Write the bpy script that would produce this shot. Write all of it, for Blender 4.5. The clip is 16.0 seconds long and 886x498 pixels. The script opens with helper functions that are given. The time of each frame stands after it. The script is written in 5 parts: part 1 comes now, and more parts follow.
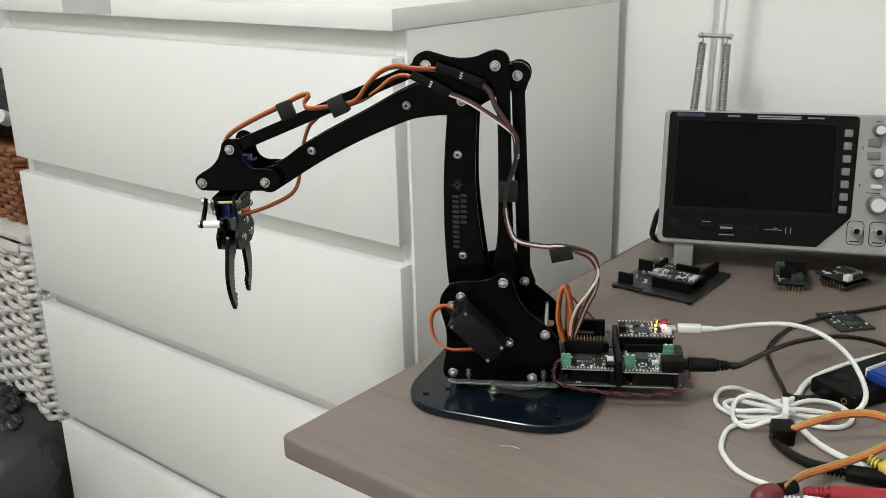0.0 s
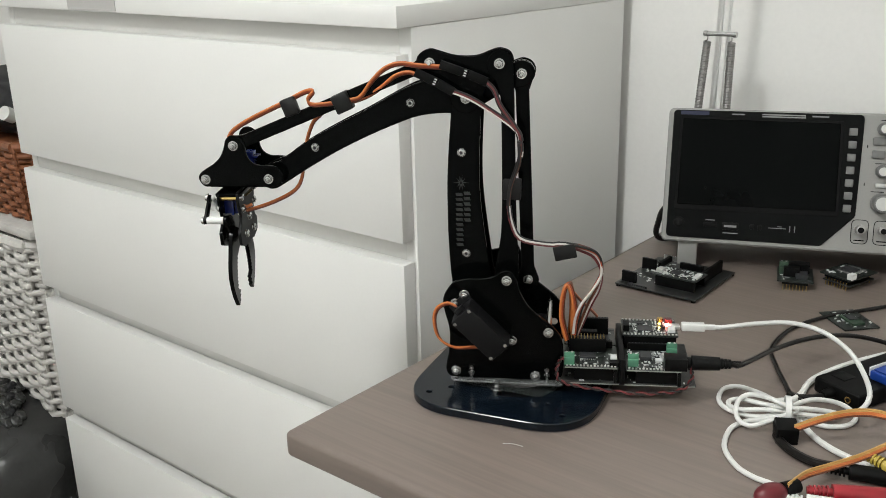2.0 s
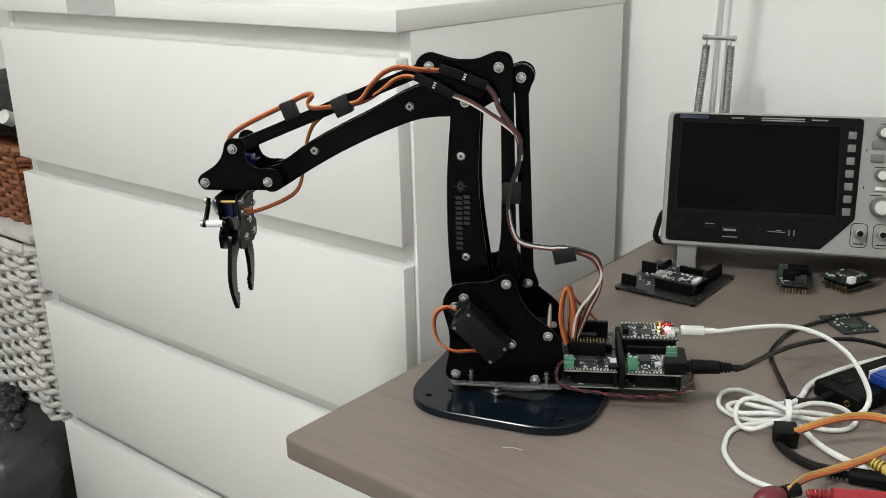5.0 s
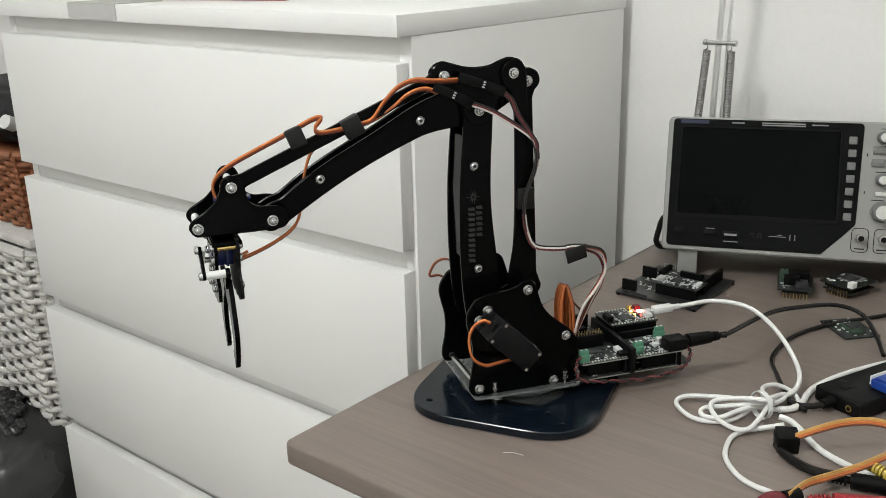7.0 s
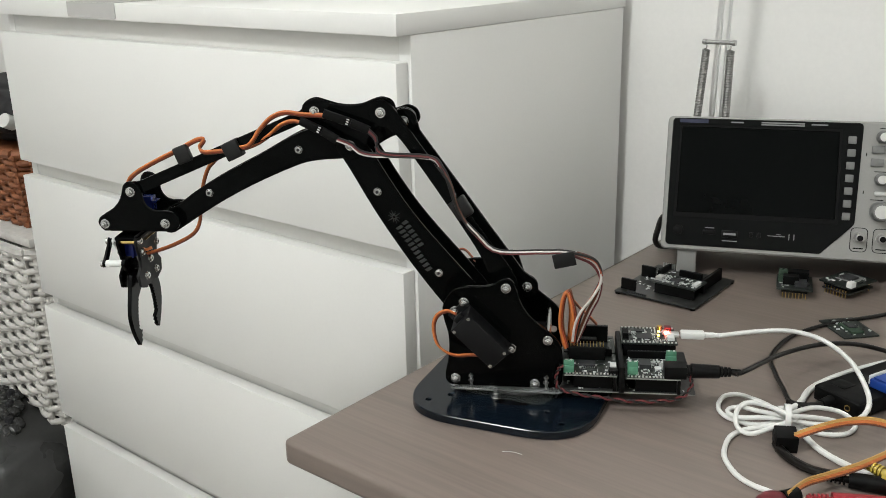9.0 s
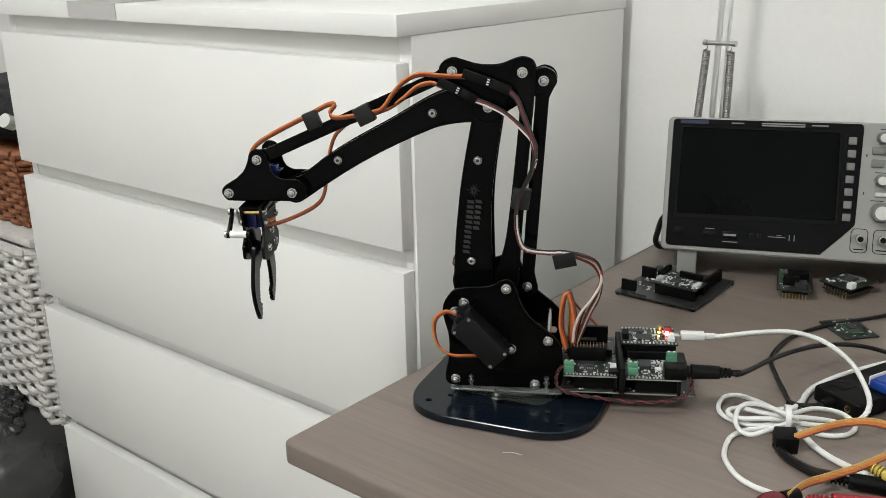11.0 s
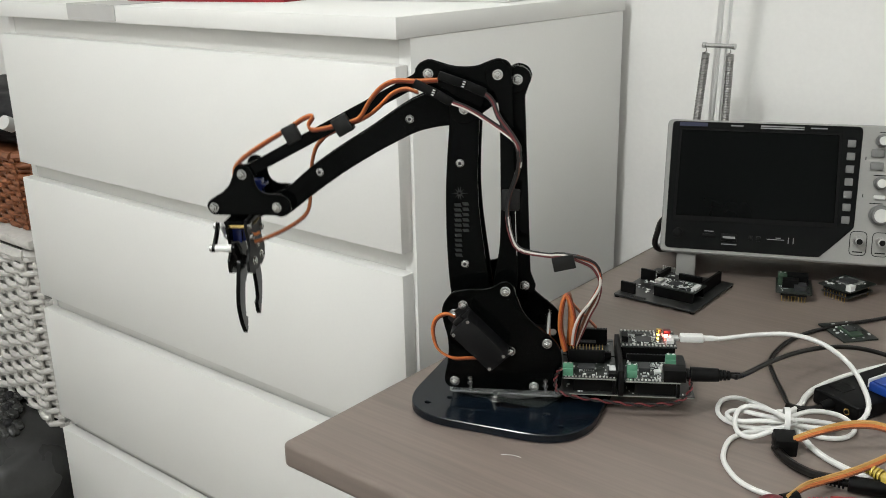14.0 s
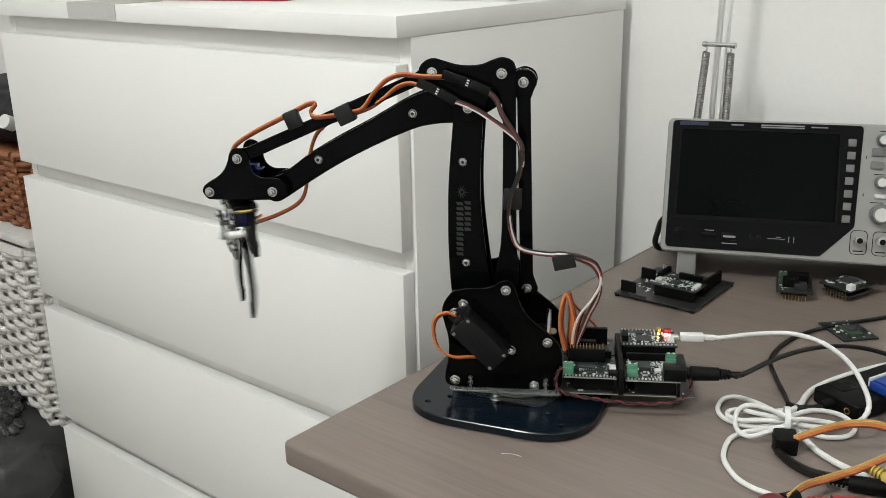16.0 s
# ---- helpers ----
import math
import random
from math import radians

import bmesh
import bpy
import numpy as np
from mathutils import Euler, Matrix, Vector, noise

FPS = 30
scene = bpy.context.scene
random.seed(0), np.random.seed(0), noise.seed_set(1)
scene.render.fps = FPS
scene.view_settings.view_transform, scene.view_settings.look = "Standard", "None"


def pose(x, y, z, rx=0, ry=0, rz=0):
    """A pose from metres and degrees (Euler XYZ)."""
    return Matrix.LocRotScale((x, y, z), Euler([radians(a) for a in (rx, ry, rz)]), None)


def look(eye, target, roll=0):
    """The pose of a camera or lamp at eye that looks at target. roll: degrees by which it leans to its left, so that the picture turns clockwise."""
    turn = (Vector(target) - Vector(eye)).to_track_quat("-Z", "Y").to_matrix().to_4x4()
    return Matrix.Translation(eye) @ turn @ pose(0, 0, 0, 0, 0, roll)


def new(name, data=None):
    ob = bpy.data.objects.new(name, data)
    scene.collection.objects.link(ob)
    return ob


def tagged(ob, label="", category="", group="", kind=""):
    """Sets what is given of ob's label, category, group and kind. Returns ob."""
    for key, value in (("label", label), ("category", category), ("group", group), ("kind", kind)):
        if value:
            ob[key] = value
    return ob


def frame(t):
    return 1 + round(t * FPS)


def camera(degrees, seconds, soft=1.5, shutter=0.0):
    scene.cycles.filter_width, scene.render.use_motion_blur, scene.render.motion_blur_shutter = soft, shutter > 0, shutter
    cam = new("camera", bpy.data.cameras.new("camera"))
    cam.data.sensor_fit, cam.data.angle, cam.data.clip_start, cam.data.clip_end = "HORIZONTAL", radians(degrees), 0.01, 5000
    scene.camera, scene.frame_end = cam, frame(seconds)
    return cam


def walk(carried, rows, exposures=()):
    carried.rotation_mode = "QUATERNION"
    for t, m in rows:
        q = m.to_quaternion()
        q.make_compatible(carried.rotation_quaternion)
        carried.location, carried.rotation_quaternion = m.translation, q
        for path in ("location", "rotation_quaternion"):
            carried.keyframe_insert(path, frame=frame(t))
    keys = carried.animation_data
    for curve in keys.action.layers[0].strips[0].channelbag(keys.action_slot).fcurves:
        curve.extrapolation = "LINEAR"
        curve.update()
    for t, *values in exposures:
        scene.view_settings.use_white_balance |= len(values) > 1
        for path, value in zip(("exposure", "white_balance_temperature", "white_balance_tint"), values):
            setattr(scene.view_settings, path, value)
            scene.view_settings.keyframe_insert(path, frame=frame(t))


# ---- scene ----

# ---------------------------------------------------------------- camera
PATH = [
    (0, (0.6332, -0.7013, 1.0828), (-0.5692, 0.7678, 0.4534), -1.42),
    (0.5, (0.6332, -0.7013, 1.0828), (-0.5714, 0.7654, 0.4521), -1.42),
    (1, (0.6332, -0.7013, 1.0828), (-0.5721, 0.7634, 0.4488), -1.37),
    (1.5, (0.6332, -0.7013, 1.0828), (-0.5735, 0.7624, 0.4492), -1.35),
    (2, (0.6332, -0.7013, 1.0828), (-0.5742, 0.7618, 0.4490), -1.33),
    (2.5, (0.6332, -0.7013, 1.0828), (-0.5750, 0.7614, 0.4497), -1.34),
    (3, (0.6332, -0.7013, 1.0828), (-0.5763, 0.7618, 0.4531), -1.34),
    (3.5, (0.6332, -0.7013, 1.0828), (-0.5764, 0.7620, 0.4538), -1.36),
    (4, (0.6332, -0.7013, 1.0828), (-0.5759, 0.7624, 0.4536), -1.35),
    (6.5, (0.6332, -0.7013, 1.0828), (-0.5744, 0.7677, 0.4633), -1.27),
    (7, (0.6332, -0.7013, 1.0828), (-0.5778, 0.7661, 0.4660), -1.33),
    (7.5, (0.6332, -0.7013, 1.0828), (-0.5782, 0.7665, 0.4677), -1.33),
    (8, (0.6332, -0.7013, 1.0828), (-0.5773, 0.7667, 0.4665), -1.31),
    (8.5, (0.6332, -0.7013, 1.0828), (-0.5778, 0.7659, 0.4657), -1.32),
    (9, (0.6332, -0.7013, 1.0828), (-0.5761, 0.7668, 0.4643), -1.26),
    (11.5, (0.6332, -0.7013, 1.0828), (-0.5766, 0.7668, 0.4656), -1.20),
    (12, (0.6332, -0.7013, 1.0828), (-0.5758, 0.7675, 0.4654), -1.17),
    (12.5, (0.6332, -0.7013, 1.0828), (-0.5754, 0.7683, 0.4665), -1.12),
    (13, (0.6332, -0.7013, 1.0828), (-0.5757, 0.7688, 0.4683), -1.12),
    (13.5, (0.6332, -0.7013, 1.0828), (-0.5769, 0.7684, 0.4698), -1.15),
    (14, (0.6332, -0.7013, 1.0828), (-0.5763, 0.7690, 0.4700), -1.15),
    (14.5, (0.6332, -0.7013, 1.0828), (-0.5760, 0.7686, 0.4684), -1.16),
    (15, (0.6332, -0.7013, 1.0828), (-0.5765, 0.7679, 0.4678), -1.15),
    (15.5, (0.6332, -0.7013, 1.0828), (-0.5763, 0.7676, 0.4667), -1.14),
    (16, (0.6332, -0.7013, 1.0828), (-0.5765, 0.7680, 0.4680), -1.14),
]
cam = camera(50.38, 16.0, soft=0.85, shutter=0.6)
walk(cam, [(t, look(eye, target, roll)) for t, eye, target, roll in PATH])

# ---------------------------------------------------------------- light
DESK = 0.72
WALL_Y = 0.476
LAMP = (0.10, -1.35)
world = bpy.data.worlds.new("room_world")
scene.world = world
world.use_nodes = True
world.node_tree.nodes["Background"].inputs[0].default_value = (0.9, 0.95, 1.0, 1)
world.node_tree.nodes["Background"].inputs[1].default_value = 0.02
scene.view_settings.exposure = 0.0

lamp_data = bpy.data.lights.new("ceiling_lamp_light", "POINT")
lamp_data.shadow_soft_size = 0.13
lamp_data.energy, lamp_data.color = 59, (0.965, 1.0, 1.0)
lamp_light = new("ceiling_lamp_light", lamp_data)
lamp_light.matrix_basis = pose(*LAMP, 2.30)


# ---------------------------------------------------------------- materials
def material(name, color, rough=0.5, metal=0.0, grain=0.0, scale=60.0, stretch=(1, 1, 1), bump=0.0, spread=0.0, coat=0.0, dark=None, big=6.0, spec=0.5):
    """A procedural surface: two scales of noise on colour and roughness, and a fine relief."""
    m = bpy.data.materials.new(name)
    m.use_nodes = True
    nt = m.node_tree
    b = nt.nodes["Principled BSDF"]
    b.inputs["Base Color"].default_value = (*color, 1)
    b.inputs["Roughness"].default_value = rough
    b.inputs["Metallic"].default_value = metal
    b.inputs["Coat Weight"].default_value = coat
    b.inputs["Specular IOR Level"].default_value = spec
    if not (grain or bump or spread):
        return m
    co = nt.nodes.new("ShaderNodeTexCoord")
    mp = nt.nodes.new("ShaderNodeMapping")
    mp.inputs["Scale"].default_value = stretch
    nt.links.new(co.outputs["Object"], mp.inputs[0])
    fine = nt.nodes.new("ShaderNodeTexNoise")
    fine.inputs["Scale"].default_value, fine.inputs["Detail"].default_value = scale, 6
    wide = nt.nodes.new("ShaderNodeTexNoise")
    wide.inputs["Scale"].default_value, wide.inputs["Detail"].default_value = big, 3
    nt.links.new(mp.outputs[0], fine.inputs["Vector"])
    nt.links.new(mp.outputs[0], wide.inputs["Vector"])
    if grain:
        mix = nt.nodes.new("ShaderNodeMix")
        mix.data_type = "RGBA"
        lo = dark or tuple(c * (1 - grain) for c in color)
        mix.inputs[6].default_value = (*lo, 1)
        mix.inputs[7].default_value = (*(min(1, c * (1 + grain * 0.5)) for c in color), 1)
        add = nt.nodes.new("ShaderNodeMath")
        add.operation = "MULTIPLY_ADD"
        add.inputs[1].default_value = 0.6
        half = nt.nodes.new("ShaderNodeMath")
        half.operation = "MULTIPLY"
        half.inputs[1].default_value = 0.4
        nt.links.new(wide.outputs[0], half.inputs[0])
        nt.links.new(fine.outputs[0], add.inputs[0])
        nt.links.new(half.outputs[0], add.inputs[2])
        ramp = nt.nodes.new("ShaderNodeMapRange")
        ramp.inputs[1].default_value, ramp.inputs[2].default_value = 0.3, 0.7
        nt.links.new(add.outputs[0], ramp.inputs[0])
        nt.links.new(ramp.outputs[0], mix.inputs[0])
        nt.links.new(mix.outputs[2], b.inputs["Base Color"])
    if spread:
        rr = nt.nodes.new("ShaderNodeMapRange")
        rr.inputs[3].default_value, rr.inputs[4].default_value = max(0.02, rough - spread), min(1, rough + spread)
        nt.links.new(wide.outputs[0], rr.inputs[0])
        nt.links.new(rr.outputs[0], b.inputs["Roughness"])
    if bump:
        bp = nt.nodes.new("ShaderNodeBump")
        bp.inputs["Strength"].default_value, bp.inputs["Distance"].default_value = bump, 0.001
        nt.links.new(fine.outputs[0], bp.inputs["Height"])
        nt.links.new(bp.outputs[0], b.inputs["Normal"])
    return m


def glow(name, color, power):
    m = material(name, color, 0.4)
    b = m.node_tree.nodes["Principled BSDF"]
    b.inputs["Emission Color"].default_value = (*color, 1)
    b.inputs["Emission Strength"].default_value = power
    return m


def clear(name, color, rough=0.08):
    m = material(name, color, rough)
    b = m.node_tree.nodes["Principled BSDF"]
    b.inputs["Transmission Weight"].default_value = 0.9
    b.inputs["IOR"].default_value = 1.49
    return m


PAINT = material("wall_paint", (0.80, 0.79, 0.765), 0.75, grain=0.03, scale=180, bump=0.12, big=2, spread=0.05)
# paint of the two unseen walls, its paleness set for bounce light
PAINT_BOUNCE = material("pale_bounce_wall_paint", (0.80, 0.80, 0.785), 0.8, grain=0.05, scale=180, bump=0.12, big=2)
CEIL = material("ceiling_paint", (0.82, 0.82, 0.80), 0.85, grain=0.02, scale=90, bump=0.1)
FLOOR = material("floor_boards", (0.24, 0.215, 0.19), 0.5, grain=0.35, scale=9, stretch=(1, 12, 1), bump=0.1)
LAMINATE = material("white_laminate", (0.80, 0.795, 0.77), 0.38, grain=0.015, scale=260, bump=0.012, spread=0.06)
LAMINATE_IN = material("white_edge_band", (0.74, 0.73, 0.70), 0.45, grain=0.02, scale=200, bump=0.03)
WOOD = material("grey_brown_wood_grain", (0.196, 0.157, 0.136), 0.42, grain=0.19, scale=30, stretch=(0.32, 9, 4), bump=0.10, spread=0.07, big=7.0)
ACRYLIC = material("black_acrylic", (0.0014, 0.0017, 0.0016), 0.15, spread=0.06, big=18, spec=0.085)
ACRYLIC_EDGE = material("black_acrylic_cut_edge", (0.012, 0.012, 0.013), 0.36, grain=0.2, scale=400, bump=0.05)
NAVY = material("dark_navy_acrylic", (0.0030, 0.0062, 0.0110), 0.18, grain=0.1, scale=200, spread=0.06, big=14, spec=0.38)
PLEXI = clear("clear_acrylic", (0.88, 0.90, 0.90))
SMOKY = clear("smoky_acrylic", (0.22, 0.25, 0.235), 0.2)
STEEL = material("zinc_plated_steel", (0.58, 0.58, 0.57), 0.26, 1.0, grain=0.2, scale=500, spread=0.1)
SPRING = material("dull_spring_steel", (0.36, 0.35, 0.34), 0.4, 0.9, grain=0.2, scale=400)
DARKGREEN = material("dull_green_resin", (0.030, 0.060, 0.036), 0.45, grain=0.2, scale=300)
BRASS = material("brass", (0.78, 0.58, 0.22), 0.25, 1.0, grain=0.15, scale=400)
DARKMETAL = material("grey_anodised_metal", (0.10, 0.10, 0.105), 0.38, 0.8, grain=0.2, scale=300, spread=0.1)
SERVO = material("black_matt_plastic", (0.005, 0.005, 0.0055), 0.48, grain=0.25, scale=500, bump=0.06, spread=0.08, spec=0.2)
BLUESERVO = material("translucent_blue_plastic", (0.008, 0.016, 0.10), 0.22, grain=0.2, scale=200, spread=0.05)
NYLON = material("white_nylon", (0.74, 0.74, 0.72), 0.45, grain=0.05, scale=300)
PCB = material("black_circuit_board", (0.022, 0.023, 0.022), 0.32, grain=0.4, scale=420, bump=0.08, spread=0.1)
PCBTOP = material("dark_green_black_circuit_board", (0.016, 0.021, 0.018), 0.35, grain=0.5, scale=520, bump=0.1, spread=0.1)
HEADER = material("black_header_plastic", (0.0035, 0.0035, 0.0035), 0.45, grain=0.2, scale=600, bump=0.04, spec=0.13)
CHIP = material("grey_chip_resin", (0.028, 0.029, 0.031), 0.5, grain=0.2, scale=500)
PCBEDGE = material("pale_fibreglass_edge", (0.26, 0.27, 0.24), 0.6, grain=0.15, scale=400)
SILK = material("white_silkscreen_print", (0.62, 0.63, 0.62), 0.6)
GREEN = material("green_terminal_plastic", (0.085, 0.24, 0.15), 0.45, grain=0.15, scale=300)
TIN = material("tinned_solder", (0.80, 0.80, 0.79), 0.42, 1.0)
GOLD = material("gold_pin", (0.70, 0.52, 0.22), 0.3, 1.0)
W_ORANGE = material("orange_wire", (0.58, 0.17, 0.045), 0.45, grain=0.12, scale=200)
W_RED = material("red_wire", (0.42, 0.075, 0.03), 0.45, grain=0.12, scale=200)
W_BROWN = material("brown_wire", (0.15, 0.045, 0.02), 0.45, grain=0.12, scale=200)
W_WHITE = material("white_wire", (0.66, 0.62, 0.58), 0.45, grain=0.08, scale=200)
W_BLACK = material("black_wire", (0.012, 0.011, 0.011), 0.42, grain=0.15, scale=200)
W_PINK = material("dark_red_wire", (0.14, 0.022, 0.024), 0.45, grain=0.1, scale=200)
W_YELLOW = material("yellow_wire", (0.52, 0.30, 0.09), 0.45, grain=0.1, scale=200)
TAPE = material("black_insulating_tape", (0.007, 0.007, 0.007), 0.42, grain=0.25, scale=160, bump=0.15, spec=0.35)
CABLE = material("white_cable_sheath", (0.74, 0.735, 0.71), 0.38, grain=0.04, scale=90, bump=0.03)
BLACKCABLE = material("black_cable_sheath", (0.0060, 0.0048, 0.0042), 0.28, grain=0.15, scale=90, spec=0.32)
SCOPEGREY = material("light_grey_instrument_plastic", (0.30, 0.295, 0.28), 0.5, grain=0.05, scale=500, bump=0.06)
SCOPEBLACK = material("glossy_black_panel", (0.0030, 0.0035, 0.0035), 0.3, grain=0.2, scale=200, spread=0.05, spec=0.10)
SCREEN = material("dark_screen_glass", (0.0014, 0.0020, 0.0019), 0.16, grain=0.15, scale=30, spec=0.06)
KEYGREY = material("grey_rubber_key", (0.17, 0.17, 0.165), 0.6, grain=0.1, scale=300)
KNOB = material("pale_grey_knob", (0.60, 0.60, 0.58), 0.45, grain=0.06, scale=300)
PRINTGREY = material("grey_print", (0.24, 0.24, 0.24), 0.55)
ENGRAVE = material("grey_engraving", (0.013, 0.014, 0.014), 0.6, grain=0.3, scale=300)
PRINTBLUE = material("blue_print", (0.012, 0.016, 0.050), 0.5)
BLUE = material("blue_plastic", (0.010, 0.045, 0.26), 0.38, grain=0.1, scale=120)
YELLOW = material("yellow_plastic", (0.50, 0.37, 0.06), 0.42, grain=0.1, scale=120)
RED = material("red_plastic", (0.30, 0.014, 0.022), 0.42, grain=0.12, scale=120)
DARKRED = material("dark_red_plastic", (0.13, 0.010, 0.016), 0.4, grain=0.12, scale=120)
WICKER_W = material("white_painted_wicker", (0.56, 0.54, 0.51), 0.6, grain=0.18, scale=70, bump=0.2)
WICKER_B = material("brown_wicker", (0.22, 0.075, 0.028), 0.55, grain=0.4, scale=60, bump=0.25)
LEATHER = material("dark_grey_leather", (0.030, 0.030, 0.029), 0.28, grain=0.25, scale=160, bump=0.25, spread=0.12, big=9)
BAGBLACK = material("black_nylon_fabric", (0.008, 0.008, 0.010), 0.7, grain=0.3, scale=400, bump=0.2)
CARD = material("tan_cardboard", (0.45, 0.30, 0.16), 0.8, grain=0.15, scale=120)
STRIPGREY = material("plain_grey_strip", (0.50, 0.49, 0.475), 0.5, grain=0.05, scale=60)
LED_RED = glow("red_led", (1.0, 0.13, 0.09), 45)
LED_YEL = glow("yellow_led", (1.0, 0.62, 0.10), 10)
CEILLAMP = glow("opal_lamp_glass", (1.0, 0.97, 0.9), 4)


# ---------------------------------------------------------------- mesh helpers
def mesh_of(bm, name, mat, smooth=None):
    me = bpy.data.meshes.new(name)
    bmesh.ops.recalc_face_normals(bm, faces=bm.faces)
    bm.to_mesh(me)
    bm.free()
    for mt in mat if isinstance(mat, (list, tuple)) else [mat]:
        me.materials.append(mt)
    if smooth:
        me.shade_smooth()
        me.set_sharp_from_angle(angle=radians(smooth))
    return me


def part(name, bm, mat, parent, label="", at=None, smooth=28):
    me = bm if isinstance(bm, bpy.types.Mesh) else mesh_of(bm, name, mat, smooth)
    ob = new(name, me)
    ob.parent = parent
    if at is not None:
        ob.matrix_basis = at
    return tagged(ob, label)


def thing(name, label, category, at=None, group="", kind=""):
    ob = new(name)
    if at is not None:
        ob.matrix_basis = at
    return tagged(ob, label, category, group, kind)


def solo(name, bm, mat, label, category, at=None, group="", kind="", smooth=28):
    me = bm if isinstance(bm, bpy.types.Mesh) else mesh_of(bm, name, mat, smooth)
    ob = new(name, me)
    if at is not None:
        ob.matrix_basis = at
    return tagged(ob, label, category, group, kind)


def join(*bms):
    out = bmesh.new()
    for b in bms:
        me = bpy.data.meshes.new("tmp")
        b.to_mesh(me)
        b.free()
        out.from_mesh(me)
        bpy.data.meshes.remove(me)
    return out


def box(x0, x1, y0, y1, z0, z1, bevel=0.0, seg=2, bm=None):
    b = bmesh.new()
    bmesh.ops.create_cube(b, size=1)
    bmesh.ops.scale(b, vec=(x1 - x0, y1 - y0, z1 - z0), verts=b.verts)
    bmesh.ops.translate(b, vec=((x0 + x1) / 2, (y0 + y1) / 2, (z0 + z1) / 2), verts=b.verts)
    if bevel:
        bmesh.ops.bevel(b, geom=b.edges[:], offset=bevel, segments=seg, affect="EDGES", profile=0.5)
    return b


def cyl(r, h, n=24, r2=None, m=None, bevel=0.0):
    """A cylinder on the z axis from 0 to h, then moved by m."""
    b = bmesh.new()
    bmesh.ops.create_cone(b, cap_ends=True, segments=n, radius1=r, radius2=r if r2 is None else r2, depth=h)
    bmesh.ops.translate(b, vec=(0, 0, h / 2), verts=b.verts)
    if bevel:
        rim = [e for e in b.edges if abs(e.verts[0].co.z - e.verts[1].co.z) < 1e-6 and e.verts[0].co.z > h / 2]
        bmesh.ops.bevel(b, geom=rim, offset=bevel, segments=2, affect="EDGES", profile=0.5)
    if m is not None:
        bmesh.ops.transform(b, matrix=m, verts=b.verts)
    return b


def rounded(points, radius, n=5):
    """A polygon with its corners rounded."""
    out, k = [], len(points)
    for i in range(k):
        p, a, c = Vector(points[i]), Vector(points[i - 1]), Vector(points[(i + 1) % k])
        r = radius[i] if isinstance(radius, (list, tuple)) else radius
        d1, d2 = (a - p), (c - p)
        turn = d1.angle(d2, math.pi)
        if r <= 0 or turn > 3.0:
            out.append(p)
            continue
        cut = min(r / math.tan(turn / 2), d1.length * 0.48, d2.length * 0.48)
        s, e = p + d1.normalized() * cut, p + d2.normalized() * cut
        for j in range(n + 1):
            t = j / n
            out.append(s * (1 - t) ** 2 + p * 2 * t * (1 - t) + e * t * t)
    return out


def circle(cx, cy, r, n=14):
    return [Vector((cx + r * math.cos(2 * math.pi * i / n), cy + r * math.sin(2 * math.pi * i / n))) for i in range(n)]


def slab(outline, t0, t1, holes=(), plane="xz", bevel=0.0006):
    """A flat plate cut to an outline, with holes through it. plane xz: thickness along y from t0 to t1; xy: along z."""
    b = bmesh.new()
    put = (lambda p, t: (p[0], t, p[1])) if plane == "xz" else (lambda p, t: (p[0], p[1], t))
    loops = [[Vector(p) for p in outline]] + [list(h) for h in holes]
    rims = []
    for t in (t0, t1):
        edges, rim = [], []
        for lp in loops:
            vs = [b.verts.new(put(p, t)) for p in lp]
            rim.append(vs)
            edges += [b.edges.new((vs[i - 1], vs[i])) for i in range(len(vs))]
        bmesh.ops.triangle_fill(b, use_beauty=True, use_dissolve=False, edges=edges)
        rims.append(rim)
    for lo, hi in zip(*rims):
        for i in range(len(lo)):
            b.faces.new((lo[i - 1], lo[i], hi[i], hi[i - 1]))
    bmesh.ops.recalc_face_normals(b, faces=b.faces)
    if bevel:
        sharp = [e for e in b.edges if len(e.link_faces) == 2 and e.calc_face_angle(0) > 1.2]
        bmesh.ops.bevel(b, geom=sharp, offset=bevel, segments=1, affect="EDGES")
    return b


def curved(points, n=5):
    """A closed smooth outline through the given points."""
    P = [Vector(p) for p in points]
    k, out = len(P), []
    for i in range(k):
        a, b, c, d = P[i - 1], P[i], P[(i + 1) % k], P[(i + 2) % k]
        for j in range(n):
            t = j / n
            out.append(0.5 * (2 * b + (c - a) * t + (2 * a - 5 * b + 4 * c - d) * t * t + (3 * b - a - 3 * c + d) * t**3))
    return out


def capsule(p, q, rp, rq, mid=None, n=8):
    """The outline of a bar with a round end at p and at q; mid: half width of its shaft."""
    p, q = Vector(p), Vector(q)
    d = (q - p).normalized()
    s = Vector((-d.y, d.x))
    out = []
    for i in range(n + 1):
        a = math.pi * (0.5 + i / n)
        out.append(p + d * rp * math.cos(a) + s * rp * math.sin(a))
    if mid:
        out += [p + d * rp * 1.3 - s * mid, q - d * rq * 1.3 - s * mid]
    for i in range(n + 1):
        a = math.pi * (-0.5 + i / n)
        out.append(q + d * rq * math.cos(a) + s * rq * math.sin(a))
    if mid:
        out += [q - d * rq * 1.3 + s * mid, p + d * rp * 1.3 + s * mid]
    return out


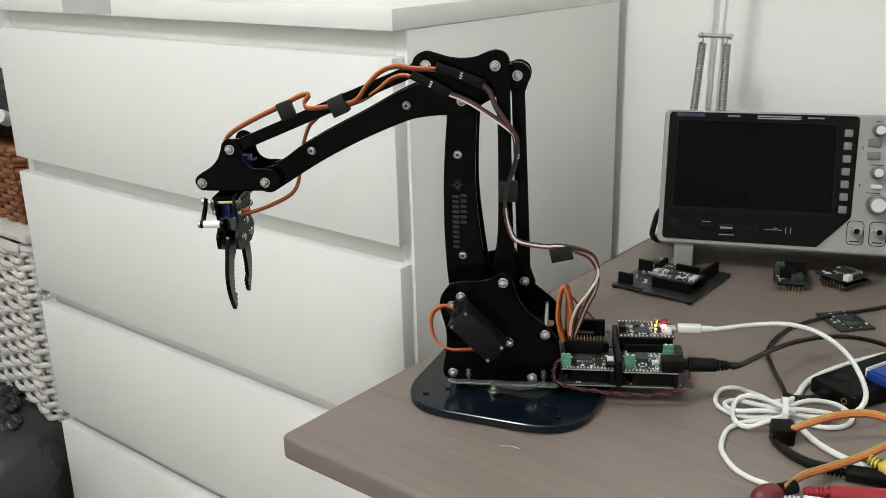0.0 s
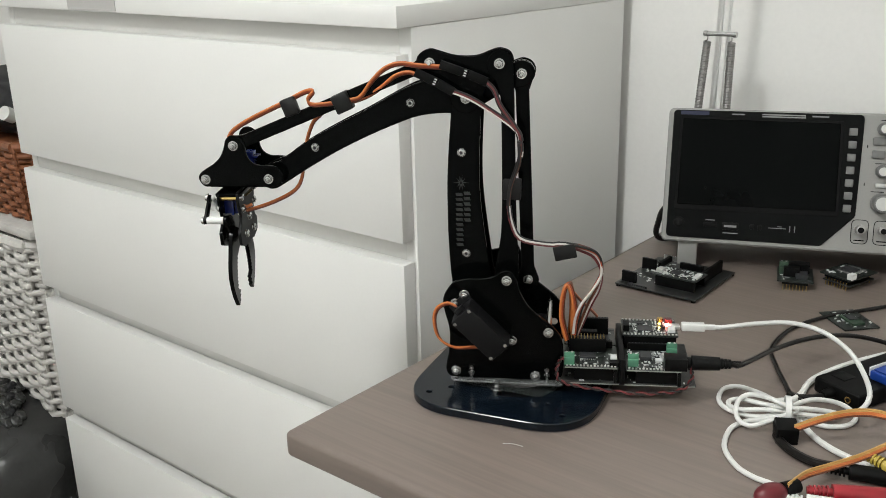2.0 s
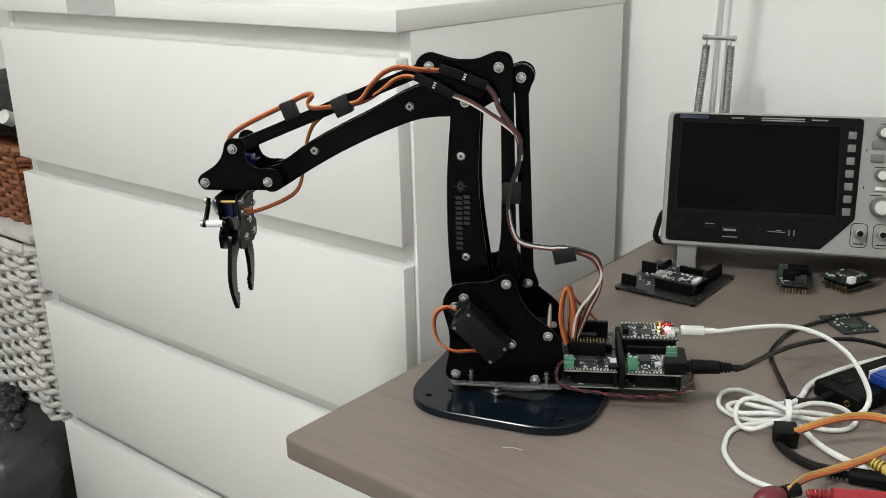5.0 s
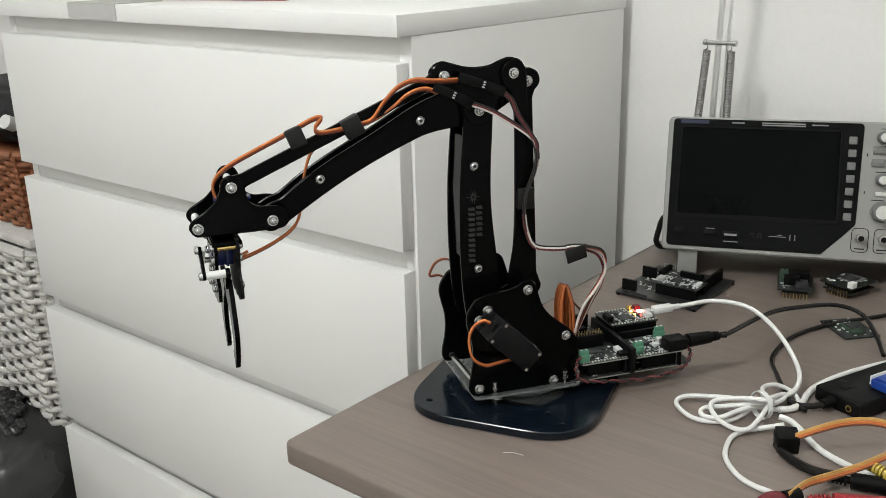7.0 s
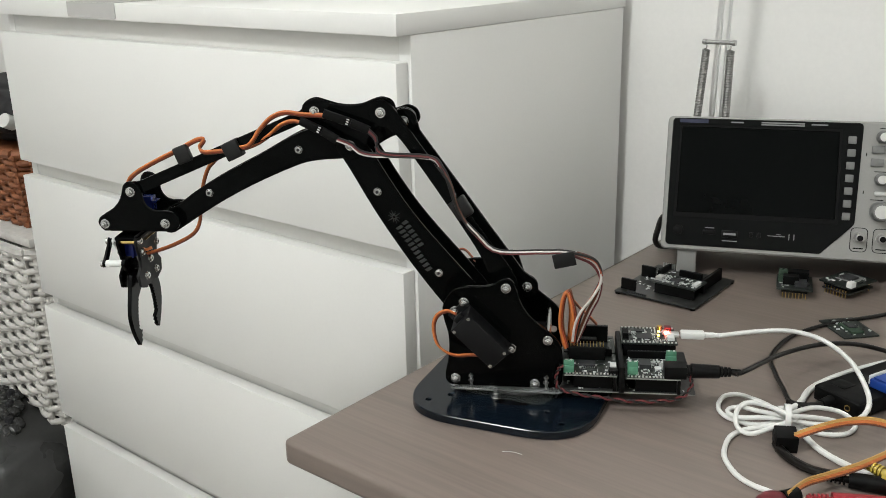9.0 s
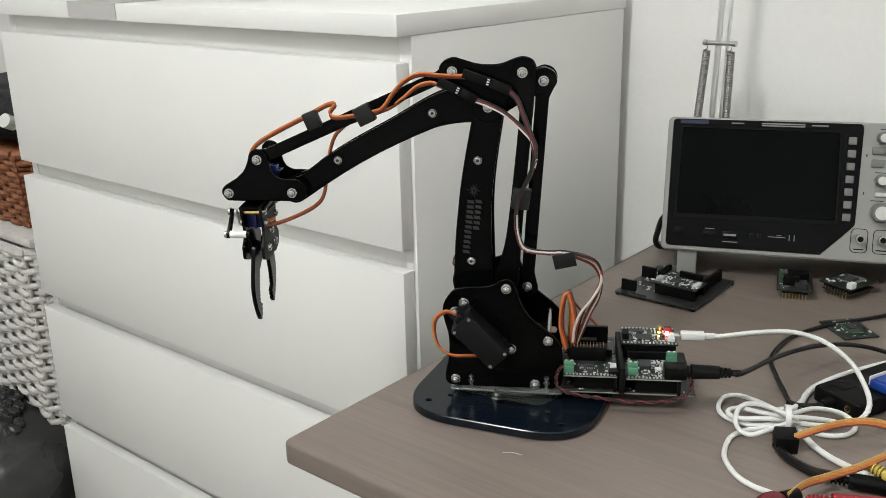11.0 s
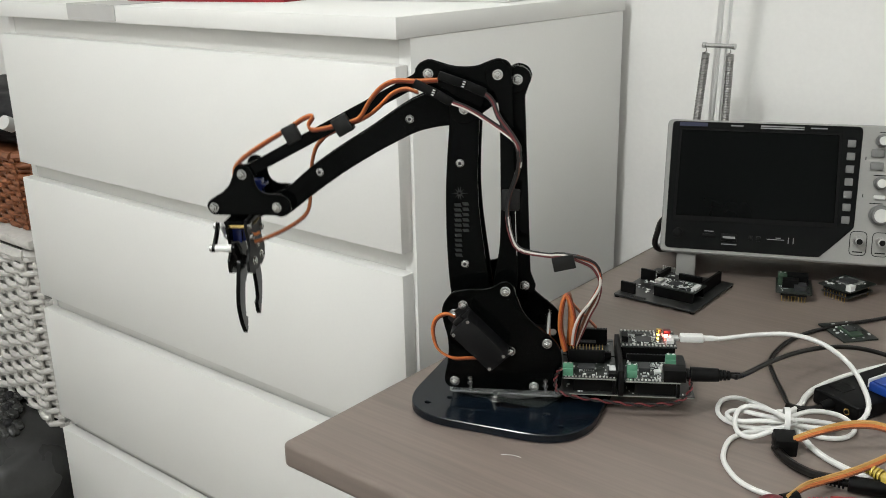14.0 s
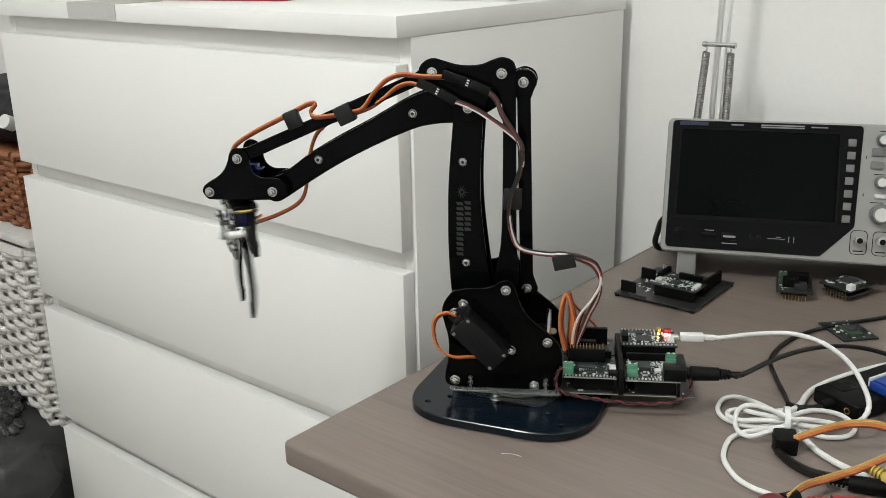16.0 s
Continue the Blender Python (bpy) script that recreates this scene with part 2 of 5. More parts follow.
def spline(points, n=8):
    """Points along a smooth line through the given ones."""
    P = [Vector(p) for p in points]
    P = [P[0] * 2 - P[1]] + P + [P[-1] * 2 - P[-2]]
    out = []
    for i in range(1, len(P) - 2):
        a, b, c, d = P[i - 1 : i + 3]
        for j in range(n):
            t = j / n
            out.append(0.5 * (2 * b + (c - a) * t + (2 * a - 5 * b + 4 * c - d) * t * t + (3 * b - a - 3 * c + d) * t**3))
    return out + [P[-2]]


def tube(points, r, sides=8, n=8, smooth=True, shift=None):
    """A round cord along a smooth line; shift(i, k): a sideways offset of the line."""
    pts = spline(points, n) if smooth else [Vector(p) for p in points]
    b = bmesh.new()
    rings, up = [], None
    for i, p in enumerate(pts):
        d = (pts[min(i + 1, len(pts) - 1)] - pts[max(i - 1, 0)]).normalized()
        if up is None:
            up = d.orthogonal().normalized()
        up = (up - d * up.dot(d)).normalized()
        side = d.cross(up)
        c = p
        if shift is not None:
            u, v = shift(i / max(1, len(pts) - 1))
            c = p + up * u + side * v
        rings.append([b.verts.new(c + (up * math.cos(2 * math.pi * k / sides) + side * math.sin(2 * math.pi * k / sides)) * r) for k in range(sides)])
    for a, c in zip(rings, rings[1:]):
        for k in range(sides):
            b.faces.new((a[k - 1], a[k], c[k], c[k - 1]))
    b.faces.new(rings[0][::-1])
    b.faces.new(rings[-1])
    return b


def band(points, width_dir, width, thick, n=8):
    """A flat strap along a smooth line."""
    pts, w = spline(points, n), Vector(width_dir).normalized() * width / 2
    b, rings = bmesh.new(), []
    for i, p in enumerate(pts):
        d = (pts[min(i + 1, len(pts) - 1)] - pts[max(i - 1, 0)]).normalized()
        u = d.cross(w).normalized() * thick / 2
        rings.append([b.verts.new(p + s) for s in (w + u, u - w, -w - u, w - u)])
    for a, c in zip(rings, rings[1:]):
        for k in range(4):
            b.faces.new((a[k - 1], a[k], c[k], c[k - 1]))
    b.faces.new(rings[0][::-1])
    b.faces.new(rings[-1])
    return b


# ---------------------------------------------------------------- the room
def room():
    x0, x1, y0, h = -2.1, 1.5, -2.4, 2.5
    t = 0.12
    solo("floor", box(x0, x1, y0, WALL_Y, -0.1, 0), FLOOR, "brown wooden floor of the room", "floor", kind="structure")
    solo("ceiling", box(x0, x1, y0, WALL_Y, h, h + 0.1), CEIL, "plain white ceiling", "ceiling", kind="structure")
    solo("wall_north", box(x0 - t, x1 + t, WALL_Y, WALL_Y + t, -0.1, h + 0.1), PAINT, "plain off-white painted wall behind the desk", "wall", kind="structure")
    # south and east walls are unseen, added close and pale to bounce light
    solo("unseen_wall_south", box(x0 - t, x1 + t, y0 - t, y0, -0.1, h + 0.1), PAINT_BOUNCE, "unseen pale wall that bounces light back into the room", "wall", kind="structure")
    solo("wall_west", box(x0 - t, x0, y0, WALL_Y, -0.1, h + 0.1), PAINT, "plain off-white painted wall", "wall", kind="structure")
    solo("unseen_wall_east", box(x1, x1 + t, y0, WALL_Y, -0.1, h + 0.1), PAINT_BOUNCE, "unseen pale wall that bounces light back into the room", "wall", kind="structure")
    dome = bmesh.new()
    bmesh.ops.create_uvsphere(dome, u_segments=32, v_segments=12, radius=0.29)
    bmesh.ops.delete(dome, geom=[v for v in dome.verts if v.co.z > 0.001], context="VERTS")
    bmesh.ops.scale(dome, vec=(1, 1, 0.09), verts=dome.verts)
    lamp = thing("ceiling_lamp", "round opal glass ceiling lamp, switched on", "lamp", pose(*LAMP, 2.5))
    part("lamp_base", cyl(0.28, 0.02, 40, m=pose(0, 0, -0.02)), NYLON, lamp)
    part("shade", dome, CEILLAMP, lamp, "glowing opal glass shade", pose(0, 0, -0.015))


# ---------------------------------------------------------------- chest of drawers
def chest():
    top, w, back = 1.0178, 0.80, 0.457
    z, p, hgt = 0.9697, 0.2209, 0.1965
    c = thing("chest_of_drawers", "white laminate chest of drawers with handleless fronts beside the desk", "chest of drawers")
    part("top", box(-w - 0.006, 0.0042, -0.002, back, top - 0.0217, top, 0.0008), LAMINATE, c)
    for x in (-w - 0.0035, -0.0125):
        part("side_panel", box(x, x + 0.0160, 0.0195, back - 0.004, 0.0, top - 0.0220, 0.0006), LAMINATE, c)
    part("back_panel", box(-w + 0.016, -0.016, back - 0.012, back - 0.006, 0.03, top - 0.021), LAMINATE_IN, c)
    part("plinth", box(-w + 0.016, -0.016, 0.03, 0.046, 0.0, 0.135), LAMINATE_IN, c)
    part("rail", box(-w + 0.0128, -0.0128, 0.0199, 0.042, z - 0.008, top - 0.0219, 0.0004), LAMINATE_IN, c)
    for i in range(4):
        zt = z - p * i
        d = part("drawer", box(-w + 0.001, -0.0005, 0.0005, 0.0185, max(0.035, zt - hgt), zt, 0.0009), LAMINATE, c)
        part("drawer_lip", box(-w + 0.018, -0.018, 0.019, 0.034, zt - 0.032, zt - 0.012, 0.001), LAMINATE_IN, d)
        if i < 3:
            part("rail", box(-w + 0.0128, -0.0128, 0.0205, 0.0320, zt - p - 0.008, zt - hgt + 0.008, 0.0004), LAMINATE_IN, c)


# ---------------------------------------------------------------- desk
def desk():
    d = thing("desk", "desk with a grey-brown wood-grain top", "desk")
    out = rounded([(0.1222, -0.2816), (1.45, -0.2816), (1.45, WALL_Y - 0.003), (0.1222, WALL_Y - 0.003)], [0.006, 0.006, 0.002, 0.002])
    b = slab(out, DESK - 0.0215, DESK, plane="xy", bevel=0)
    rim = [e for e in b.edges if len(e.link_faces) == 2 and e.calc_face_angle(0) > 1.2]
    bmesh.ops.bevel(b, geom=rim, offset=0.0042, segments=4, affect="EDGES", profile=0.5)
    part("desktop", b, WOOD, d)
    part("side_panel", box(0.30, 0.32, -0.255, 0.44, 0.0, DESK - 0.0218, 0.001), WOOD, d)
    part("side_panel", box(1.40, 1.42, -0.255, 0.44, 0.0, DESK - 0.0218, 0.001), WOOD, d)
    part("back_panel", box(0.321, 1.399, 0.40, 0.418, 0.3, DESK - 0.0218, 0.001), WOOD, d)
    hair = tube([(0.2694, -0.1956, DESK + 0.0006), (0.276, -0.1912, DESK + 0.0006), (0.2835, -0.190, DESK + 0.0006)], 0.0002, 5)
    solo("thread", hair, NYLON, "tiny pale thread lying on the desktop", "thread")


# ---------------------------------------------------------------- robot arm
# Its plane: r forwards, z up from the desk, l sideways; millimetres turned into metres.
AXIS = (0.2155, -0.0954)
SIZE = 0.83
MM = 0.001
SH = (42.8, 90.2)  # shoulder
UPPER = 202.9
A0, B0 = 88.0, -18.4
K_BAR = (-31.5, 32.0)  # from shoulder to the fixed pin of the link bar, and from elbow to bracket pin
K_TOP = (32.8, 32.5)  # from elbow to the front bracket pin, and from wrist to the head's top pin
WRIST0 = (193.6, -79.1)  # from elbow, at the resting angle
BACK0 = (-50.9, 21.3)
MID_HEAD = 36.5


def mm2(points):
    return [(p[0] * MM, p[1] * MM) for p in points]


def lathe(profile, n=16):
    """A turned body on the z axis through (radius, height) pairs."""
    b = bmesh.new()
    rings = [[b.verts.new((r * math.cos(2 * math.pi * k / n), r * math.sin(2 * math.pi * k / n), z)) for k in range(n)] for r, z in profile]
    for lo, hi in zip(rings, rings[1:]):
        for k in range(n):
            b.faces.new((lo[k - 1], lo[k], hi[k], hi[k - 1]))
    b.faces.new(rings[0][::-1])
    b.faces.new(rings[-1])
    return b


def screw_mesh():
    """A pan head on a washer, with a socket sunk into it."""
    head = lathe([(0.0041, 0), (0.0041, 0.0006), (0.0040, 0.0008), (0.0036, 0.0008), (0.0037, 0.0012), (0.0035, 0.0023), (0.0028, 0.0030), (0.0019, 0.0031), (0.0016, 0.0030)], 18)
    core = lathe([(0.0016, 0.0012), (0.0016, 0.0013)], 6)
    socket_wall = lathe([(0.0016, 0.00301), (0.0014, 0.0014)], 6)
    for b in (core, socket_wall):
        for fc in b.faces:
            fc.material_index = 1
    bmesh.ops.delete(head, geom=[fc for fc in head.faces if len(fc.verts) > 4 and fc.calc_center_median().z > 0.002], context="FACES_ONLY")
    bmesh.ops.delete(socket_wall, geom=[fc for fc in socket_wall.faces if len(fc.verts) > 4], context="FACES_ONLY")
    b = join(head, core, socket_wall)
    bmesh.ops.transform(b, matrix=pose(0, 0, 0, -90), verts=b.verts)
    return mesh_of(b, "screw", (STEEL, DARKMETAL), 30)


SCREW = screw_mesh()


def nut_mesh():
    """A hexagon nut on a washer, with the bolt's end standing out."""
    b = join(
        lathe([(0.0049, 0), (0.0049, 0.0006), (0.0047, 0.0008), (0.0038, 0.0008)], 20),
        cyl(0.0037, 0.0036, 6, bevel=0.0005),
        lathe([(0.0021, 0.0034), (0.0021, 0.0040), (0.0018, 0.0040), (0.0018, 0.0052), (0.0013, 0.0057)], 12),
    )
    bmesh.ops.transform(b, matrix=pose(0, 0, 0, -90), verts=b.verts)
    return mesh_of(b, "nut", STEEL, 30)


NUT = nut_mesh()


def screws(parent, points, near, far=None, mesh=SCREW, name="screw"):
    for r, z in points:
        part(name, mesh, None, parent, at=pose(r * MM, near * MM, z * MM))
        if far is not None:
            part(name, mesh, None, parent, at=pose(r * MM, far * MM, z * MM, 0, 0, 180))


def plate(name, outline, l0, l1, parent, holes=(), mat=ACRYLIC, round_by=0, label=""):
    pts = mm2(curved(outline) if round_by else outline)
    return part(name, slab(pts, l0 * MM, l1 * MM, [mm2(h) for h in holes], bevel=0.0008), mat, parent, label, smooth=25)


def spacer(parent, r, z, l0, l1, rad=3.0, mat=NYLON, name="spacer"):
    part(name, cyl(rad * MM, (l1 - l0) * MM, 14, m=pose(r * MM, l0 * MM, z * MM, -90)), mat, parent)


def servo(parent, at, near, name="servo"):
    """A standard servo: the case and its flange, screws on the back, the shaft side towards -y."""
    s = part(name, join(box(-0.0270, 0.0270, 0, 0.0265, -0.0120, 0.0120, 0.0014), box(-0.0345, 0.0345, -0.002, 0.0010, -0.0114, 0.0114, 0.0006)), SERVO, parent, "black plastic servo motor with a ribbed cable", at)
    for x in (-0.0238, 0.0238):
        for z in (-0.0095, 0.0095):
            part("servo_screw", cyl(0.0017, 0.0008, 12, m=pose(x, 0.0264, z, -90)), STEEL, s)
    part("servo_label", box(-0.015, 0.015, 0.005, 0.025, 0.0121, 0.0124), SERVO, s)
    part("strain_relief", box(0.0264, 0.0315, 0.014, 0.0215, -0.004, 0.006, 0.0008), SERVO, s)
    return s


def robot():
    root = thing("robot_arm", "black acrylic robot arm with gripper on a navy base plate", "robot arm", pose(*AXIS, DESK))
    root.scale = (SIZE, SIZE, SIZE)
    P = {}
    # base
    hw = 0.0935
    sq = rounded([(-hw, -hw), (hw, -hw), (hw, hw), (-hw, hw)], 0.060, 12)
    turn = Matrix.Rotation(radians(16.7), 2)
    base_at = Vector((0.0042, -0.0099))
    sq = [turn @ Vector(p) + base_at for p in sq]
    hole_spots = [(-0.043, -0.0940), (-0.0317, -0.0731), (0.0654, -0.0470), (0.0879, -0.0583)]
    holes = [circle(hx, hy, 0.0028, 10) for hx, hy in hole_spots]
    for a0, a1 in ((-2.75, -2.05), (-1.35, -0.75)):
        arc = [Vector((0.062 * math.cos(a0 + (a1 - a0) * i / 10), 0.062 * math.sin(a0 + (a1 - a0) * i / 10))) for i in range(11)]
        arc += [Vector((0.048 * math.cos(a1 + (a0 - a1) * i / 10), 0.048 * math.sin(a1 + (a0 - a1) * i / 10))) for i in range(11)]
        holes.append(arc)
    part("base_plate", slab(sq, 0.0008, 0.0092, holes, "xy", 0.0008), NAVY, root, "glossy dark navy acrylic base plate with rounded corners", smooth=25)
    for fx, fy in ((-0.07, -0.07), (0.08, -0.06), (0.075, 0.06), (-0.07, 0.07)):
        part("rubber_foot", cyl(0.006, 0.0008, 14, m=pose(fx, fy, 0)), HEADER, root)
    part("clear_wedge", slab(rounded([(0.064, 0.010), (0.045, 0.045), (-0.030, 0.060), (-0.050, 0.030), (-0.030, -0.040), (0.040, -0.045)], 0.008), 0.0096, 0.0099, plane="xy", bevel=0), SMOKY, root, "smoky acrylic spacer sheet", pose(0, 0, 0, 0, 0, 205))
    part("bolt", join(cyl(0.0055, 0.001, 18), cyl(0.0048, 0.0045, 6), cyl(0.0025, 0.008, 12)), STEEL, root, "zinc bolt and nut", pose(0.0081, -0.0516, 0.0094))

    # turret, turning on the base
    tu = part("turret", slab(circle(0, 0, 0.044, 48), 0.0100, 0.0135, plane="xy", bevel=0.0004), PLEXI, root, "clear acrylic turntable carrying the black side plates")
    P["turret"] = tu
    part("floor_plate", slab(rounded([(0.066, -0.049), (0.066, 0.049), (-0.044, 0.053), (-0.044, -0.053)], 0.006), 0.0170, 0.0192, plane="xy"), PLEXI, tu, "clear acrylic floor plate")
    part("hub", cyl(0.02, 0.003, 32, m=pose(0, 0, 0.0136)), DARKMETAL, tu)
    side = [(60, 121), (66, 115.5), (71, 107), (72.3, 98), (70, 86), (67.2, 75), (66.3, 62), (67.5, 48), (70, 36), (70.4, 27), (67, 21.5), (60, 20.2), (40, 20), (12, 20), (-15, 20), (-34, 20.2), (-41, 22.5), (-44, 29), (-44.2, 44), (-43.5, 58), (-40.5, 68), (-33, 77), (-22, 86), (-11, 96), (-4, 107), (0, 119), (3.5, 128.5), (9, 132.8), (16, 131.5), (23, 127), (34, 124.5), (48, 124)]
    for l0, l1 in ((41, 45), (-45, -41)):
        plate("side_plate", side, l0, l1, tu, [circle(-34, 46, 4, 12)] if l0 < 0 else (), round_by=9)
    screws(tu, [(60.6, 27.6), (-17.4, 24.4), (-29.5, 70.5), (10.8, 123)], 45, -45, NUT, "nut")
    screws(tu, [(51.5, 107.7), (60.2, 98.7), (5.8, 61.3)], 45, -45, NUT, "nut")
    for r, z in ((60.6, 27.6), (-17.4, 24.4), (-29.5, 70.5)):
        spacer(tu, r, z, -41, 41, 3.0, STEEL)
    for r in (45, -28.6):
        for l in (46.5, -46.5):
            part("standoff_bolt", join(cyl(0.0014, 0.017, 10), cyl(0.0032, 0.0025, 6, m=pose(0, 0, 0.0095)), cyl(0.0027, 0.0022, 14, m=pose(0, 0, 0.0148))), STEEL, tu, at=pose(r * MM, l * MM, 0.0165))
    servo(tu, pose(0.0341, 0.0470, 0.0786, 0, -45), True)
    servo(tu, pose(0.0341, -0.0470, 0.0786, 0, -45) @ pose(0, 0, 0, 0, 0, 180), False)
    part("servo_bracket", box(-0.030, -0.004, -0.039, -0.006, 0.026, 0.056, 0.001), SERVO, tu, "black servo bracket between the plates")

    # upper arm
    up = part("upper_arm", cyl(0.010, 0.036, 28, m=pose(0, -0.018, 0, -90)), SERVO, root, "curved twin-plate upper arm with grey engraved mark")
    P["upper_arm"] = up
    ua = [(0, -17), (13, -12), (20, 2), (24, 29), (26.2, 70), (26.4, 100), (26, 126), (24.2, 156), (22, 182), (20.8, 200), (16, 211), (7.2, 215.5), (-2, 212), (-6.6, 203), (-6.4, 184), (-5, 156), (-4.6, 126), (-6, 100), (-9.4, 70), (-14, 35), (-17, 8), (-11, -12)]
    for l0, l1 in ((16, 19.7), (-19.7, -16)):
        plate("arm_plate", ua, l0, l1, up, round_by=11)
    screws(up, [(12, 151.4), (8.7, 51.2)], 19.7, -19.7)
    for r, z in ((12, 151.4), (8.7, 51.2)):
        spacer(up, r, z, -16, 16, 3, STEEL)
    inner = [(22, 60), (23.4, 126), (20, 178), (18, 178), (21.2, 126), (19.8, 60)]
    plate("arm_rib", inner, -15.8, 15.8, up)
    marks = []
    for k in range(10):
        a = 2 * math.pi * k / 10
        ln = 11 if k in (0, 5) else 7.5
        marks.append(slab(mm2([(13 + 1.4 * math.cos(a + 0.5), 122 + 1.4 * math.sin(a + 0.5)), (13 + ln * math.cos(a) * 0.7, 122 + ln * math.sin(a)), (13 + 1.4 * math.cos(a - 0.5), 122 + 1.4 * math.sin(a - 0.5))]), 0.0197, 0.0199, bevel=0))
    for count, z, pitch, r0, r1 in ((6, 113.2, 5.3, 4.4, 10.2), (11, 112.0, 5.05, 11.6, 18.0)):
        for k in range(count):
            za, zb = z - k * pitch, z - k * pitch - pitch * 0.60
            marks.append(slab(mm2([(r0 + 0.6, za), (r1 + 0.6, za), (r1 - 0.6, zb), (r0 - 0.6, zb)]), 0.0197, 0.0199, bevel=0))
    tagged(part("engraved_mark", join(*marks), ENGRAVE, up, "grey engraved star above two rows of bars"), kind="stuff")

    # crank and rear bar
    cr = part("crank", slab(mm2(capsule((0, 0), BACK0, 13, 10)), 0.0005, 0.0040), ACRYLIC, root)
    P["crank"] = cr
    screws(cr, [BACK0], 4)
    rb = part("rear_bar", slab(mm2(capsule((0, 0), (7.1, UPPER), 11, 12.5, 6.3)), 0.0044, 0.0084, bevel=0.0005), ACRYLIC, root, "slim black acrylic rear link bar")
    P["rear_bar"] = rb
    screws(rb, [(0, 0)], 8.4, None, NUT, "nut")
    screws(rb, [(7.1, UPPER)], 12.9, None, NUT, "nut")
    spacer(rb, 7.1, UPPER, -12, 4.3, 3.4, NYLON)
    part("rear_bar_far_plate", slab(mm2(circle(7.1, UPPER, 11.5, 24)), -0.0125, -0.0090), ACRYLIC, rb)
    spacer(rb, 0, 0, -16, 0.4, 3.4, NYLON)

    # link bar that keeps the elbow bracket level
    lb = part("link_bar", slab(mm2(curved([(-6, -11), (4, -11), (10, -5), (11.5, 6), (9, 22), (6, 42), (5, 75), (5, 110), (5.3, 145), (6.3, 172), (10, 186), (16.5, 194), (18.5, 204), (14, 212), (6, 215), (-2, 211), (-5.5, 202), (-6.3, 180), (-7, 145), (-7.7, 110), (-8.3, 75), (-9.3, 42), (-11, 16), (-10.5, 0)])), 0.0222, 0.0262, bevel=0.0005), ACRYLIC, root, "black acrylic link bar with taped cable")
    P["link_bar"] = lb
    screws(lb, [(7.1, UPPER)], 26.4, None, NUT, "nut")
    part("tape_band", box(-0.0102, 0.0070, 0.0205, 0.0300, 0.076, 0.096, 0.0015), TAPE, lb, "black tape round the cable", pose(0, 0, 0, 0, -2))

    # elbow bracket
    eb = part("elbow_bracket", cyl(0.0032, 0.044, 14, m=pose(0, -0.022, 0, -90)), STEEL, root, "black triangular acrylic elbow bracket")
    P["elbow_bracket"] = eb
    tri = [(45, 33), (42, 41), (33, 45), (24, 43), (12, 39.5), (0, 38.3), (-12, 39.3), (-23, 43.5), (-32, 45.5), (-41, 42), (-44, 33), (-39, 23.5), (-27, 17), (-19, 8), (-14, -4), (-9, -11), (0, -14), (9, -11), (14, -3), (17, 8), (26, 15), (38, 22)]
    for l0, l1 in ((20.2, 22.0), (13.2, 15.4)):
        plate("bracket_plate", tri, l0, l1, eb, round_by=8)
    screws(eb, [(0, 0), K_TOP], 22.2, None, NUT, "nut")
    spacer(eb, K_TOP[0], K_TOP[1], 12, 20, 3.2, STEEL)
    spacer(eb, K_BAR[0], K_BAR[1], 12, 20, 3.2, STEEL)

    # forearm
    fo = part("forearm", cyl(0.008, 0.025, 24, m=pose(0, -0.0125, 0, -90)), SERVO, root, "tapering twin-plate forearm")
    P["forearm"] = fo
    fa = [(-52, 33.5), (-42, 31), (-22, 26), (0, 22), (24, 19), (44, 13.5), (63, 5.5), (96, -12.5), (120, -24.5), (142, -36), (164, -49), (183, -62.5), (195, -67), (204.5, -73), (206, -82), (200, -90), (191, -91.5), (179, -85), (156, -70.5), (132, -56.5), (110, -45), (87, -34.3), (66, -25.5), (48, -19), (30, -16), (12, -15), (-6, -12), (-24, -2), (-40, 7), (-54, 10), (-63, 19), (-61, 29)]
    for l0, l1 in ((9.0, 12.8), (-12.8, -9.0)):
        plate("arm_plate", fa, l0, l1, fo, round_by=9)
    screws(fo, [(147.8, -49.5), (53.3, -5.9)], 12.8, -12.8)
    for r, z in ((147.8, -49.5), (53.3, -5.9)):
        spacer(fo, r, z, -9, 9, 3, STEEL)

    # upper link of the forearm
    tl = part("top_link", slab(mm2(capsule((0, 0), (-193.6, 79.1), 9.5, 10.5, 6.0)), 0.0162, 0.0198, bevel=0.0005), ACRYLIC, root, "slim black acrylic link above the forearm")
    P["top_link"] = tl

    # head
    hd = part("gripper_head", box(0.014, 0.062, -0.0185, 0.0185, -0.0100, -0.0072, 0.0006), ACRYLIC, root, "black acrylic head that keeps the gripper level")
    P["gripper_head"] = hd
    head = [(71, -1), (69, 5), (63, 9.5), (54, 15), (47, 22), (43, 30), (40.5, 38), (36, 42.3), (30, 42.5), (24.5, 39), (21.5, 32), (20.5, 24), (17, 17.5), (10, 13.8), (0, 13.5), (-8, 12), (-13.5, 7), (-14.8, 0), (-11, -6), (-3, -8.2), (15, -8.4), (40, -8.4), (58, -8.4), (66, -8)]
    for l0, l1 in ((20.0, 23.0), (-23.0, -20.0)):
        plate("head_plate", head, l0, l1, hd, round_by=6)
    screws(hd, [(0, 0), K_TOP, (63.7, -1.1)], 23, -23, NUT, "nut")
    for r, z in ((63.7, -1.1), (0, 0), K_TOP):
        spacer(hd, r, z, -20, 20, 3.4, NYLON)
    part("wrist_servo", join(box(0.020, 0.043, -0.006, 0.006, 0.0, 0.023, 0.001), box(0.0155, 0.0475, -0.006, 0.006, 0.0165, 0.019, 0.0004)), BLUESERVO, hd, "blue micro servo inside the head")
